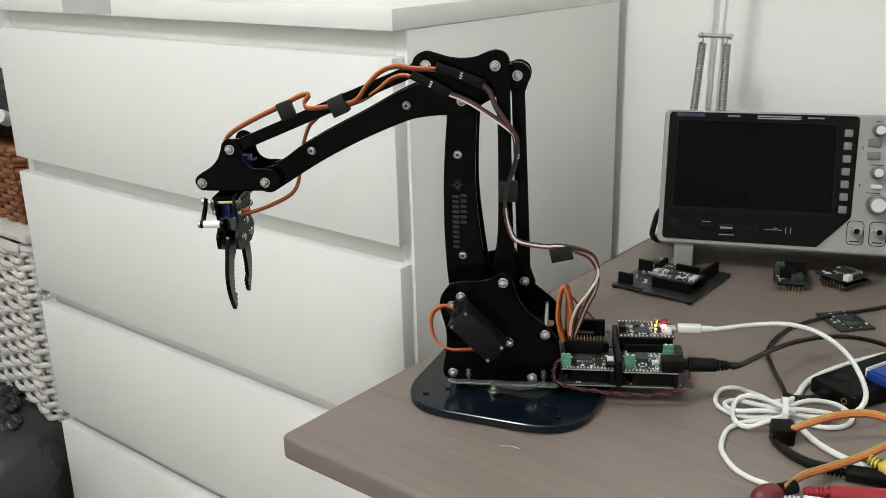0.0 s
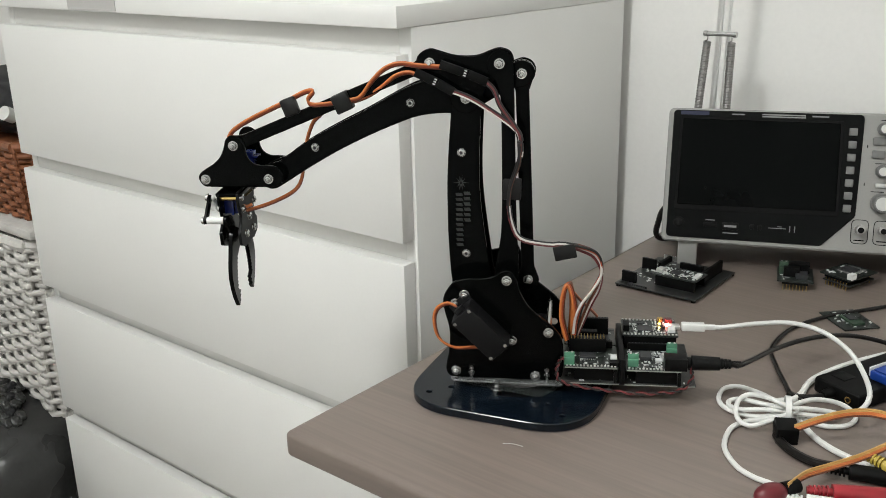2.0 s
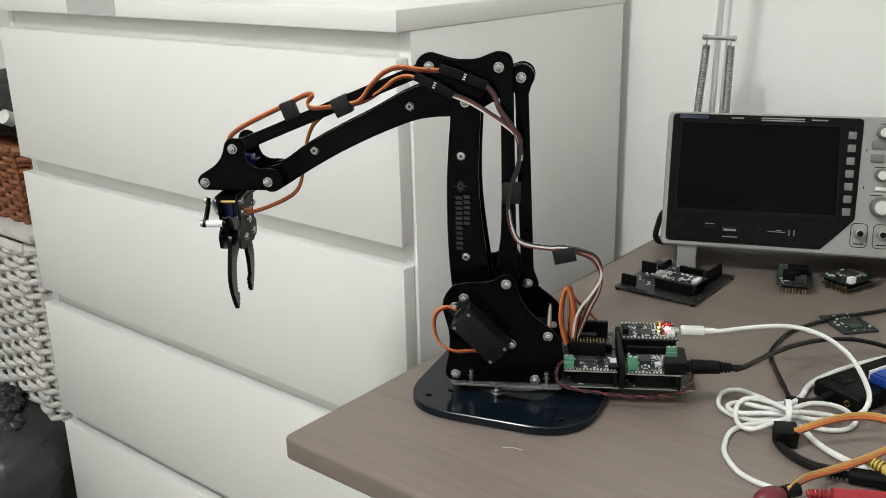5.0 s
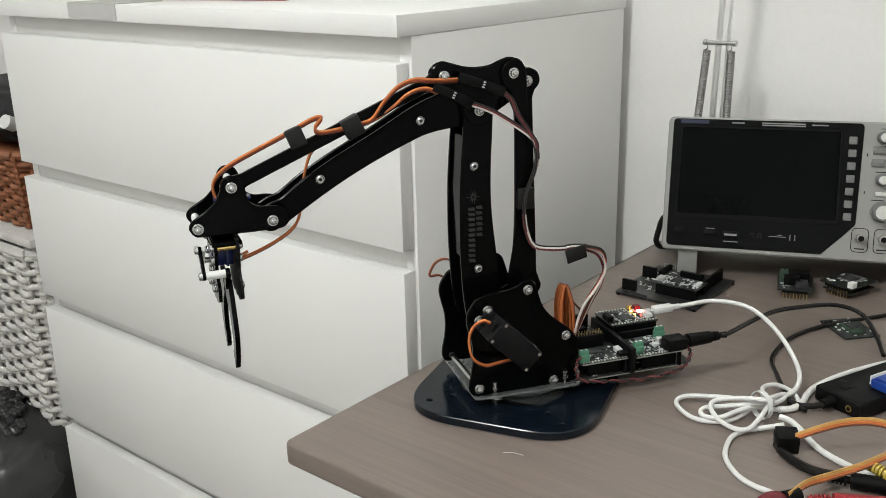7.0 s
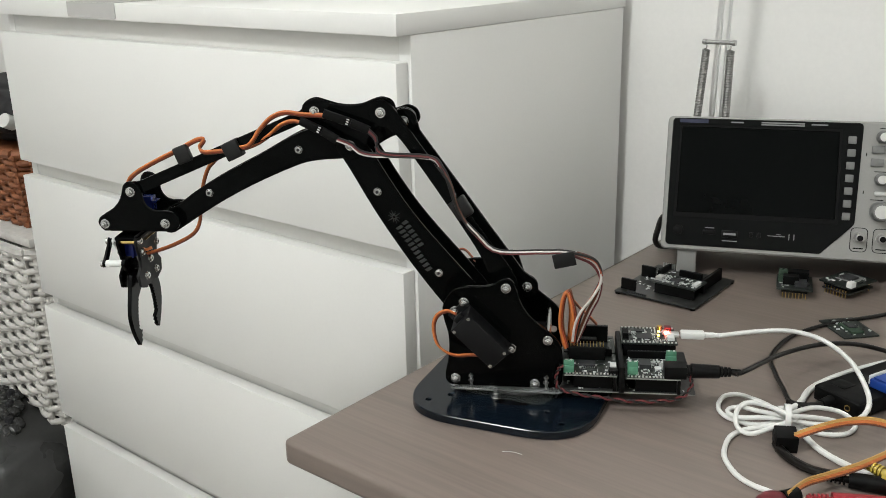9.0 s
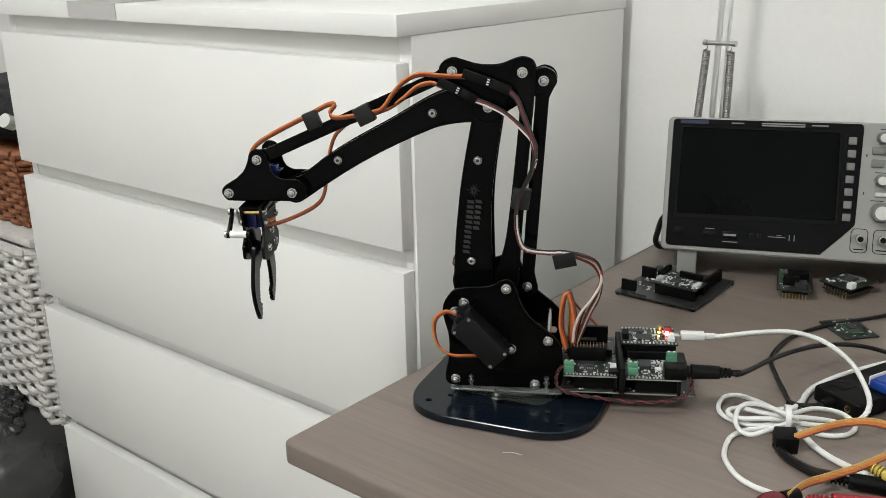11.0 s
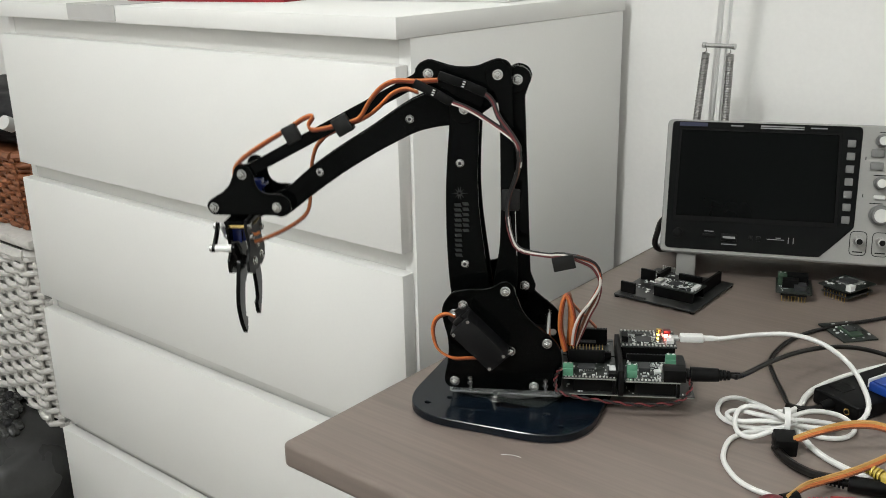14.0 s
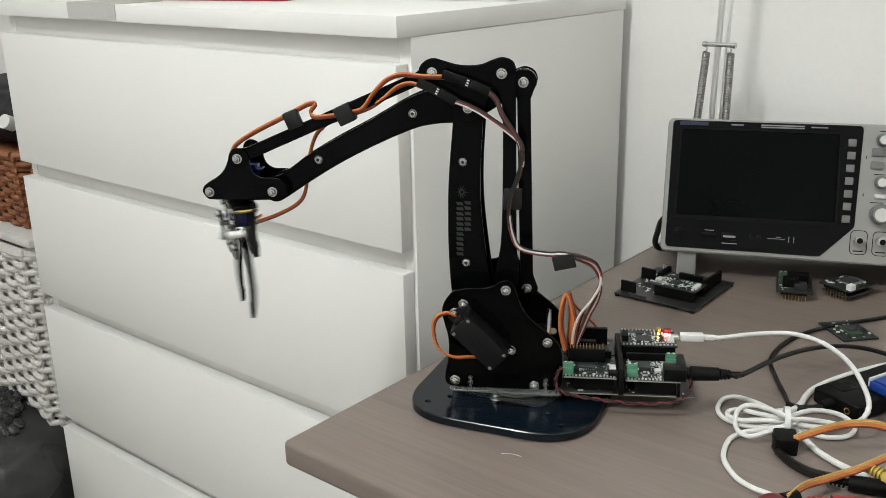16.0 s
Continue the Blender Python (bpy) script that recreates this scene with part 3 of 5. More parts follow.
    part("head_slot_plate", box(0.012, 0.060, -0.0195, 0.0195, -0.0055, -0.0025, 0.0005), ACRYLIC, hd)

    # gripper: x is the face, y across the jaws, z down from the wrist
    gr = part("gripper", join(cyl(0.010, 0.004, 24, m=pose(0, 0, -0.0145)), box(-0.013, 0.0125, -0.027, 0.027, -0.0175, -0.0140, 0.0005)), ACRYLIC, root, "black acrylic two-jaw gripper with serrated jaws")
    P["gripper"] = gr
    face = [(-27, -13), (27, -13), (28, -22), (22, -40), (24, -48), (31, -54), (29, -67), (15, -72), (5, -70), (0, -73), (-5, -70), (-15, -72), (-29, -67), (-31, -54), (-24, -48), (-22, -40), (-28, -22)]

    def gplate(name, outline, x0, x1, parent, holes=(), mat=ACRYLIC, round_by=0, label=""):
        b = slab(mm2(rounded(outline, round_by) if round_by else outline), x0 * MM, x1 * MM, [mm2(h) for h in holes], bevel=0.0004)
        bmesh.ops.transform(b, matrix=pose(0, 0, 0, 0, 0, -90), verts=b.verts)
        bmesh.ops.transform(b, matrix=Matrix.Diagonal((1, -1, 1, 1)), verts=b.verts)
        return part(name, b, mat, parent, label, smooth=25)

    window = [Vector(p) for p in ((-17, -21), (-17, -39), (14, -39), (14, -21))]
    gplate("face_plate", face, 8.5, 11.5, gr, [window], round_by=4)
    gplate("face_plate", face, -10.5, -7.5, gr, mat=SERVO, round_by=4)
    sv = part("grip_servo", join(box(-0.006, 0.0122, -0.0165, 0.0135, -0.0385, -0.0215, 0.0006), box(-0.0015, 0.001, -0.021, 0.018, -0.0385, -0.0215, 0.0003)), BLUESERVO, gr, "blue micro servo with a pale label")
    part("servo_sticker", box(-0.0135, 0.0125, -0.0140, 0.0110, -0.0210, -0.0208), BRASS, sv, "gold foil sticker")

    def gscrew(y, z, x=11.5):
        part("screw", SCREW, None, gr, at=pose(x * MM, y * MM, z * MM, 0, 0, -90))

    for y, z in ((-25, -20), (-20.5, -32.7), (0, -44.5), (-12.5, -60), (13, -59), (17.5, -32), (22, -19)):
        gscrew(y, z)
        part("screw", SCREW, None, gr, at=pose(-0.0105, y * MM, z * MM, 0, 0, 90))
    for y in (-25, 22):
        part("spacer", cyl(0.0026, 0.016, 12, m=pose(-0.0075, y * MM, -0.020, 0, 90)), BRASS, gr, "brass spacer")
    part("servo_horn", slab(mm2(capsule((2.2, -35.2), (15, -21.4), 3.8, 2.6)), -0.0205, -0.0180), NYLON, gr, "white nylon servo horn", pose(0, 0, 0, 0, 0, 90))
    part("horn_pivot", cyl(0.0026, 0.0094, 12, m=pose(0.0120, 0.0022, -0.0352, 0, 90)), STEEL, gr)
    part("push_rod", slab(mm2(capsule((15, -21.4), (33.4, -39.6), 3.0, 3.8)), -0.0240, -0.0210), ACRYLIC, gr, "", pose(0, 0, 0, 0, 0, 90))
    part("rod_pin", cyl(0.0036, 0.0175, 14, m=pose(0.0035, 0.0334, -0.0396, 0, 90)), NYLON, gr, "white nylon pin")
    part("screw", SCREW, None, gr, at=pose(0.0240, 0.0334, -0.0396, 0, 0, -90))
    part("screw", SCREW, None, gr, at=pose(0.0240, 0.0150, -0.0214, 0, 0, -90))

    def jaw(sgn):
        outer = [(13, -52), (22, -50), (30, -58), (36, -72), (41.5, -88), (41, -100), (36, -113), (29, -124), (26.5, -127)]
        teeth = [(21, -122), (23, -120.5), (19.5, -117.5), (22, -116), (18.5, -113.5), (23.5, -111)]
        zz = -108.0
        for i in range(9):
            edge = 25 - 7.5 * ((-zz - 108) / 30) ** 2
            teeth += [(edge + 1.6, zz), (edge - 0.9, zz + 1.7)]
            zz += 3.5
        outer = [(p.x, p.y) for p in spline(outer, 4)]
        outline = outer + teeth + [(14, -76), (6, -70), (4, -62), (7, -55)]
        j = gplate("jaw", [(sgn * p[0], -52 + (p[1] + 52) * 1.07) for p in outline], -1.6, 2.6, gr, label="black serrated gripper jaw")
        return j

    jaw(1)
    jaw(-1)
    part("jaw_link", slab(mm2(capsule((20, -54), (33.4, -39.6), 4.5, 4.5)), -0.0045, -0.0005), ACRYLIC, gr, "", pose(0, 0, 0, 0, 0, 90))
    return root, P


# ---------------------------------------------------------------- how the arm moves
# seconds, turn of the turret, upper arm, forearm, turn of the gripper (degrees)
POSES = [
    (0.0, 211.9, 88.0, -18.4, 3), (4.2, 211.9, 88.0, -18.0, 3), (5.2, 211.9, 88.0, -18.0, 3), (5.3, 208.0, 88.0, -18.0, 3), (5.4, 196.0, 87.5, -18.0, 3),
    (5.5, 182.0, 86.8, -18.0, 3), (5.6, 172.5, 86.4, -18.0, 3), (5.75, 169.7, 86.3, -18.0, 3), (6.4, 169.7, 86.3, -18.0, 3), (6.5, 175.6, 86.4, -17.3, 3), (6.6, 196.0, 86.9, -17.8, 3),
    (6.7, 215.0, 87.4, -18.5, 3), (6.8, 231.0, 87.8, -19.0, 3), (6.9, 236.3, 88.1, -19.3, 3), (7.0, 236.8, 88.1, -19.3, 3), (7.5, 236.8, 88.2, -19.9, 3),
    (7.6, 225.0, 88.1, -19.3, 3), (7.7, 213.0, 88.0, -18.7, 3), (7.8, 211.9, 88.0, -18.5, 3), (8.5, 211.9, 87.9, -18.4, 3),
    (8.6, 211.9, 85.8, -18.4, 3), (8.7, 211.9, 76.5, -18.5, 3), (8.8, 211.9, 60.5, -18.7, 3), (8.9, 211.9, 55.2, -18.8, 3), (9.0, 211.9, 54.6, -18.8, 3),
    (9.2, 211.9, 54.4, -18.9, 3), (9.8, 211.9, 54.4, -18.9, 3), (9.95, 211.9, 60.0, -19.1, 3), (10.1, 211.9, 73.0, -19.4, 3), (10.25, 211.9, 87.0, -19.7, 3), (10.45, 211.9, 94.0, -19.8, 3),
    (11.3, 211.9, 93.6, -19.8, 3), (11.5, 211.9, 93.2, -19.8, 3), (11.7, 211.9, 93.4, -18.0, 3), (12.0, 211.9, 93.5, -14.3, 3), (12.2, 211.9, 93.4, -12.4, 3),
    (12.5, 211.9, 93.4, -12.0, 3), (12.7, 211.9, 93.4, -12.0, 3), (12.8, 211.9, 91.0, -18.5, 3), (12.9, 211.9, 84.5, -31.0, 3), (13.0, 211.9, 82.1, -36.2, 3),
    (13.2, 211.9, 82.0, -37.5, 3), (13.7, 211.9, 82.0, -37.7, 3), (13.8, 211.9, 83.5, -34.5, 3), (13.9, 211.9, 86.2, -28.5, 3), (14.0, 211.9, 87.8, -23.7, 3), (14.2, 211.9, 88.6, -21.3, 3),
    (14.5, 211.9, 88.8, -20.8, 3), (14.75, 211.9, 88.8, -20.4, 3), (14.85, 211.9, 88.8, -20.2, 25), (14.95, 211.9, 88.7, -20.0, 78), (15.0, 211.9, 88.7, -19.9, 90), (15.3, 211.9, 88.7, -19.5, 90),
    (15.9, 211.9, 88.7, -19.3, 90), (15.95, 211.9, 88.7, -19.3, 70), (16.0, 211.9, 88.7, -19.3, 30),
]


def turn2(v, degrees):
    a = radians(degrees)
    return (v[0] * math.cos(a) - v[1] * math.sin(a), v[0] * math.sin(a) + v[1] * math.cos(a))


def linkage(psi, al, be, ga):
    """Where each moving part of the arm stands, in the arm's own space."""
    yaw = pose(0, 0, 0, 0, 0, psi)
    e = turn2((UPPER, 0), al)
    elbow = (SH[0] + e[0], SH[1] + e[1])
    w = turn2(WRIST0, be - B0)
    wrist = (elbow[0] + w[0], elbow[1] + w[1])
    back = turn2(BACK0, be - B0)

    def at(p, a=0.0):
        return yaw @ pose(p[0] * MM, 0, p[1] * MM, 0, -a)

    return {
        "turret": yaw,
        "upper_arm": at(SH, al - A0),
        "crank": at(SH, be - B0),
        "rear_bar": at((SH[0] + back[0], SH[1] + back[1]), al - A0),
        "link_bar": at((SH[0] + K_BAR[0], SH[1] + K_BAR[1]), al - A0),
        "elbow_bracket": at(elbow),
        "forearm": at(elbow, be - B0),
        "top_link": at((wrist[0] + K_TOP[0], wrist[1] + K_TOP[1]), be - B0),
        "gripper_head": at(wrist),
        "gripper": at((wrist[0] + MID_HEAD, wrist[1])) @ pose(0, 0, 0, 0, 0, ga) @ pose(0.006, 0, 0),
    }


# ---------------------------------------------------------------- wires of the arm
def strands(parent, points, mats, r=0.75, gap=1.35, axis=(0, 1, 0), name="wire", twist=0.0):
    """A flat servo lead: one round wire for each colour, side by side. Points in the arm's millimetres (r, l, z)."""
    ax = Vector(axis).normalized()
    for k, mt in enumerate(mats):
        d = (k - (len(mats) - 1) / 2) * gap

        def off(i, d=d):
            a = twist * i
            return ax * (d * math.cos(a)) + Vector((0, 0, 1)) * (d * math.sin(a))

        pts = [(Vector(p) + off(i)) * MM for i, p in enumerate(points)]
        part(name, tube(pts, r * MM, 7, 7), mt, parent)


def connector(parent, p, q, w=8.0, h=3.4, slots=True):
    """A black servo plug from p to q, with or without its three pale contact slots."""
    p, q = Vector(p) * MM, Vector(q) * MM
    d = (q - p).normalized()
    y = Vector((0, 1, 0))
    z = d.cross(y).normalized()
    m = Matrix((d, y, z)).transposed().to_4x4()
    m.translation = (p + q) / 2
    ln = (q - p).length
    c = part("plug", box(-ln / 2, ln / 2, -h / 2 * MM, h / 2 * MM, -w / 2 * MM, w / 2 * MM, 0.0005), HEADER, parent, "black three-pin servo plug", m)
    for k in (-1, 0, 1) if slots else ():
        part("contact", box(ln / 2 - 0.0045, ln / 2 - 0.0020, h / 2 * MM - 0.0001, h / 2 * MM + 0.0002, (k * 2.3 - 0.6) * MM, (k * 2.3 + 0.6) * MM), TIN, c)


def arm_wires(P):
    fo, lb, tu, eb, hd, gr = (P[k] for k in ("forearm", "link_bar", "turret", "elbow_bracket", "gripper_head", "gripper"))
    O, R, B = W_ORANGE, W_RED, W_BROWN
    lead = [(21, 25, 29), (42, 25, 30), (60, 24, 32), (75, 23, 27), (88, 22, 15), (99, 21, 1), (110, 20, -3), (129, 20, -6), (146, 20, -7), (150, 21, -2), (144, 22, 6), (153, 21, 5), (173, 18, -5), (199, 14, -17), (222, 8, -29), (235, 4, -39), (240, 0, -50), (238, -2, -62)]
    strands(fo, lead, (B, R, O), 1.2, 1.75, (0, 0.55, 0.83))
    lead2 = [(40, 27, 20), (52, 25, 24), (66, 22, 20), (80, 19, 9), (95, 16, 0), (112, 14, -6), (135, 10, -14), (144, 4, -20), (152, 0, -28), (158, 0, -42), (163, 0, -62), (167, 0, -84), (176, 0, -97), (197, 2, -108), (221, 4, -116), (232, 5, -118)]
    strands(fo, lead2, (B, R, O), 1.2, 1.75, (0, 0.75, 0.66))
    part("tape_band", box(-0.0075, 0.0075, -0.003, 0.0050, -0.0085, 0.0085, 0.0015), TAPE, fo, "black tape holding the servo lead", pose(0.1675, 0.0205, -0.0085, 0, 20))
    part("tape_band", box(-0.0085, 0.0085, -0.006, 0.0055, -0.0090, 0.0090, 0.0015), TAPE, fo, "black tape holding the servo lead", pose(0.117, 0.0190, -0.0045, 0, 24))
    connector(eb, (22, 31, 32.5), (-4, 31, 23.5))
    connector(eb, (-4, 31, 23.5), (-21, 31, 16.2), slots=False)
    connector(eb, (45, 31, 25.5), (24, 31, 15.6))
    connector(eb, (24, 31, 15.6), (10, 31, 7.2), slots=False)
    W, K = W_WHITE, W_BLACK
    bun = [(-13.2, 34, 129), (-12.8, 34, 122), (-9, 33, 109), (-3, 31, 90), (-1, 31, 71), (-4, 31, 56)]
    strands(lb, bun, (W, W_PINK, K), 1.0, 1.5, (0.4, 0.8, 0.3), twist=0.25)
    bun2 = [(-12.2, 35, 132), (-12.6, 35, 122), (-11, 34, 110), (-4, 32, 90), (-2, 32.5, 70), (-5, 32, 56)]
    strands(lb, bun2, (K, W_BROWN, K), 1.0, 1.5, (0.6, 0.8, 0.0), twist=-0.2)
    # from the link bar to the boards
    low = [(-52, 32, 155), (-57, 32, 154), (-74, 30, 146), (-79, 28, 129), (-72, 26, 111), (-62, 22, 93), (-57, 18, 75), (-55, 14, 56)]
    strands(tu, low, (W, W_RED, K), 1.35, 2.6, (0.7, 0.7, 0), twist=0.55)
    low2 = [(p[0] - 2.5 + 5 * math.sin(i * 0.9), p[1] - 4, p[2] - 1.5) for i, p in enumerate(low)]
    strands(tu, low2, (W_BROWN, W, W_PINK), 1.35, 2.6, (0.7, 0.7, 0), twist=-0.5)
    part("tape_flag", box(-0.0105, 0.0105, -0.0008, 0.0012, -0.0125, 0.0015, 0.0006), TAPE, tu, "black tape flag on the cable", pose(-0.0425, 0.0345, 0.1545, 0, 13))
    # loops behind the turret
    for k, dl in enumerate((-9, -4, 1, 6)):
        loop = [(-45 - k, 4 + dl, 48), (-42, 2 + dl, 72), (-44, dl, 93 + 2 * k), (-49, dl - 2, 101 + k), (-52 - k, dl, 82), (-51 - 2 * k, 2 + dl, 50)]
        strands(tu, loop, (B, R, O), 1.4, 2.3, (0.6, 0.8, 0))
    strands(tu, [(-48, -6, 100), (-60, -10, 84), (-70, -14, 73), (-78, -18, 63)], (O, R, B), 1.1, 1.5)
    # servo leads
    strands(tu, [(57, 66, 104), (65, 68, 107.5), (74.5, 68, 102), (78, 67, 89), (74, 66, 71), (61, 62, 60), (46, 56, 57.5), (30, 52, 57)], (B, R, O), 1.15, 2.1, (0.30, 0.70, 0.65))
    strands(tu, [(57, -66, 104), (65, -68, 107.5), (74.5, -68, 108), (70, -60, 124), (60, -50, 130), (48, -42, 120)], (O, R, B), 0.85, 1.5)
    # lead of the grip servo, turning with the gripper
    part("lead_stub", tube([(-0.008, 0.012, -0.030), (-0.014, 0.013, -0.031), (-0.019, 0.012, -0.029)], 0.0016, 8), O, gr)


def bridge_line(psi, al, be, ga):
    """The slack run of the cable from the link bar to the tape flag, in the arm's space."""
    yaw = pose(0, 0, 0, 0, 0, psi)
    bar = yaw @ pose((SH[0] + K_BAR[0]) * MM, 0, (SH[1] + K_BAR[1]) * MM, 0, A0 - al)
    lean = max(0.0, (A0 - al) / 33.4)
    pts = [bar @ (Vector(p) * MM) for p in ((-2, 31.5, 70), (-4.5, 31.5, 55))]
    pts.append(bar @ (Vector((-13 + 2 * lean, 31.5, 39 - 6 * lean)) * MM))
    pts += [yaw @ (Vector(p) * MM) for p in ((-27 + 6 * lean, 32, 156), (-40, 32, 156.5), (-53, 32, 155))]
    return evenly(pts, BRIDGE)


BRIDGE = 16


def upper_line(which, psi, al, be, ga):
    """The slack run of a lead from its plug on the elbow bracket to the link bar, in the arm's space."""
    yaw = pose(0, 0, 0, 0, 0, psi)
    bar = yaw @ pose((SH[0] + K_BAR[0]) * MM, 0, (SH[1] + K_BAR[1]) * MM, 0, A0 - al)
    e = turn2((UPPER, 0), al)
    elbow = yaw @ pose((SH[0] + e[0]) * MM, 0, (SH[1] + e[1]) * MM)
    near = ((13, 31, 9), (-3, 32, 3), (-19, 33, -6)) if which == 0 else ((-19, 31, 17), (-27, 32, 9), (-33, 34, -5))
    pts = [elbow @ (Vector(p) * MM) for p in near]
    pts += [bar @ (Vector(p) * MM) for p in ((-9, 34, 144), (-13, 34.3, 129), (-12.6, 34.3, 120))]
    return evenly(pts, UPPER_PIECES)


UPPER_PIECES = 26


def bridge_pieces(root):
    bms = []
    ln = 0.0065
    for k in range(5):
        a = 2 * math.pi * k / 5
        b = tube([(0.0017 * math.cos(a), 0.0017 * math.sin(a), z) for z in (-0.0012, 0, ln, ln + 0.0012)], 0.0009, 6, smooth=False)
        for fc in b.faces:
            fc.material_index = k % 3
        bms.append(b)
    m = mesh_of(join(*bms), "lead_piece", (W_BLACK, W_WHITE, W_PINK), 40)
    flat = []
    for mats in ((W_WHITE, W_PINK, W_BLACK), (W_BLACK, W_PINK, W_BLACK)):
        bms = []
        for k in range(3):
            b = tube([(0.0016 * (k - 1), 0.0004 * (k % 2), z) for z in (-0.0005, 0, 0.0042, 0.0047)], 0.00095, 6, smooth=False)
            for fc in b.faces:
                fc.material_index = k
            bms.append(b)
        flat.append(mesh_of(join(*bms), "lead_piece", mats, 40))
    return [part("lead_piece", m, None, root) for _ in range(BRIDGE)], [[part("lead_piece", mesh, None, root) for _ in range(UPPER_PIECES)] for mesh in flat]


# ---------------------------------------------------------------- control boards on the turret
def chip(parent, x, y, z, w, d, h=0.0016, mat=CHIP, name="chip"):
    c = part(name, box(x - w / 2, x + w / 2, y - d / 2, y + d / 2, z, z + h, 0.0002, 1), mat, parent)
    return c


def pins(parent, x0, x1, y, z, n, mat=TIN, size=0.0009, h=0.0012):
    bs = [box(x0 + (x1 - x0) * i / (n - 1) - size, x0 + (x1 - x0) * i / (n - 1) + size, y - size, y + size, z, z + h) for i in range(n)]
    tagged(part("pin_strip", join(*bs), mat, parent), kind="stuff")


def litter(parent, x0, x1, y0, y1, z, n, seed):
    """Small parts and print on a circuit board, too small to pick apart."""
    rnd = random.Random(seed)
    pale, dark = [], []
    for _ in range(n):
        x, y = rnd.uniform(x0, x1), rnd.uniform(y0, y1)
        w, d = rnd.choice([(0.0009, 0.0005), (0.0005, 0.0009), (0.0014, 0.0008), (0.0007, 0.0016), (0.0024, 0.0003), (0.0003, 0.0024)])
        (pale if rnd.random() < 0.62 else dark).append(box(x - w, x + w, y - d, y + d, z, z + rnd.choice((0.0003, 0.0008, 0.0012))))
    if pale:
        tagged(part("component_cluster", join(*pale), SILK, parent), kind="stuff")
    if dark:
        tagged(part("component_cluster", join(*dark), CHIP, parent), kind="stuff")


def socket(parent, x0, x1, y0, y1, z0, z1, name="header_socket"):
    s = part(name, box(x0, x1, y0, y1, z0, z1, 0.0003, 1), HEADER, parent)
    n = max(3, int(max(x1 - x0, y1 - y0) / 0.0031))
    if x1 - x0 > y1 - y0:
        pins(s, x0 + 0.0015, x1 - 0.0015, (y0 + y1) / 2, z1, n, CHIP, 0.0006, 0.0003)
    return s


def terminal(parent, x, y, z, w=0.010, d=0.008, h=0.0125, mat=GREEN):
    t = part("screw_terminal", join(box(x - w / 2, x + w / 2, y - d / 2, y + d / 2, z, z + h * 0.62, 0.0005), box(x - w / 2, x + w / 2, y - d * 0.28, y + d * 0.28, z + h * 0.5, z + h, 0.0008)), mat, parent, "green screw terminal")
    for k in (-0.25, 0.25):
        part("terminal_screw", cyl(0.0013, 0.0004, 10, m=pose(x + k * w, y, z + h)), TIN, t)
    return t


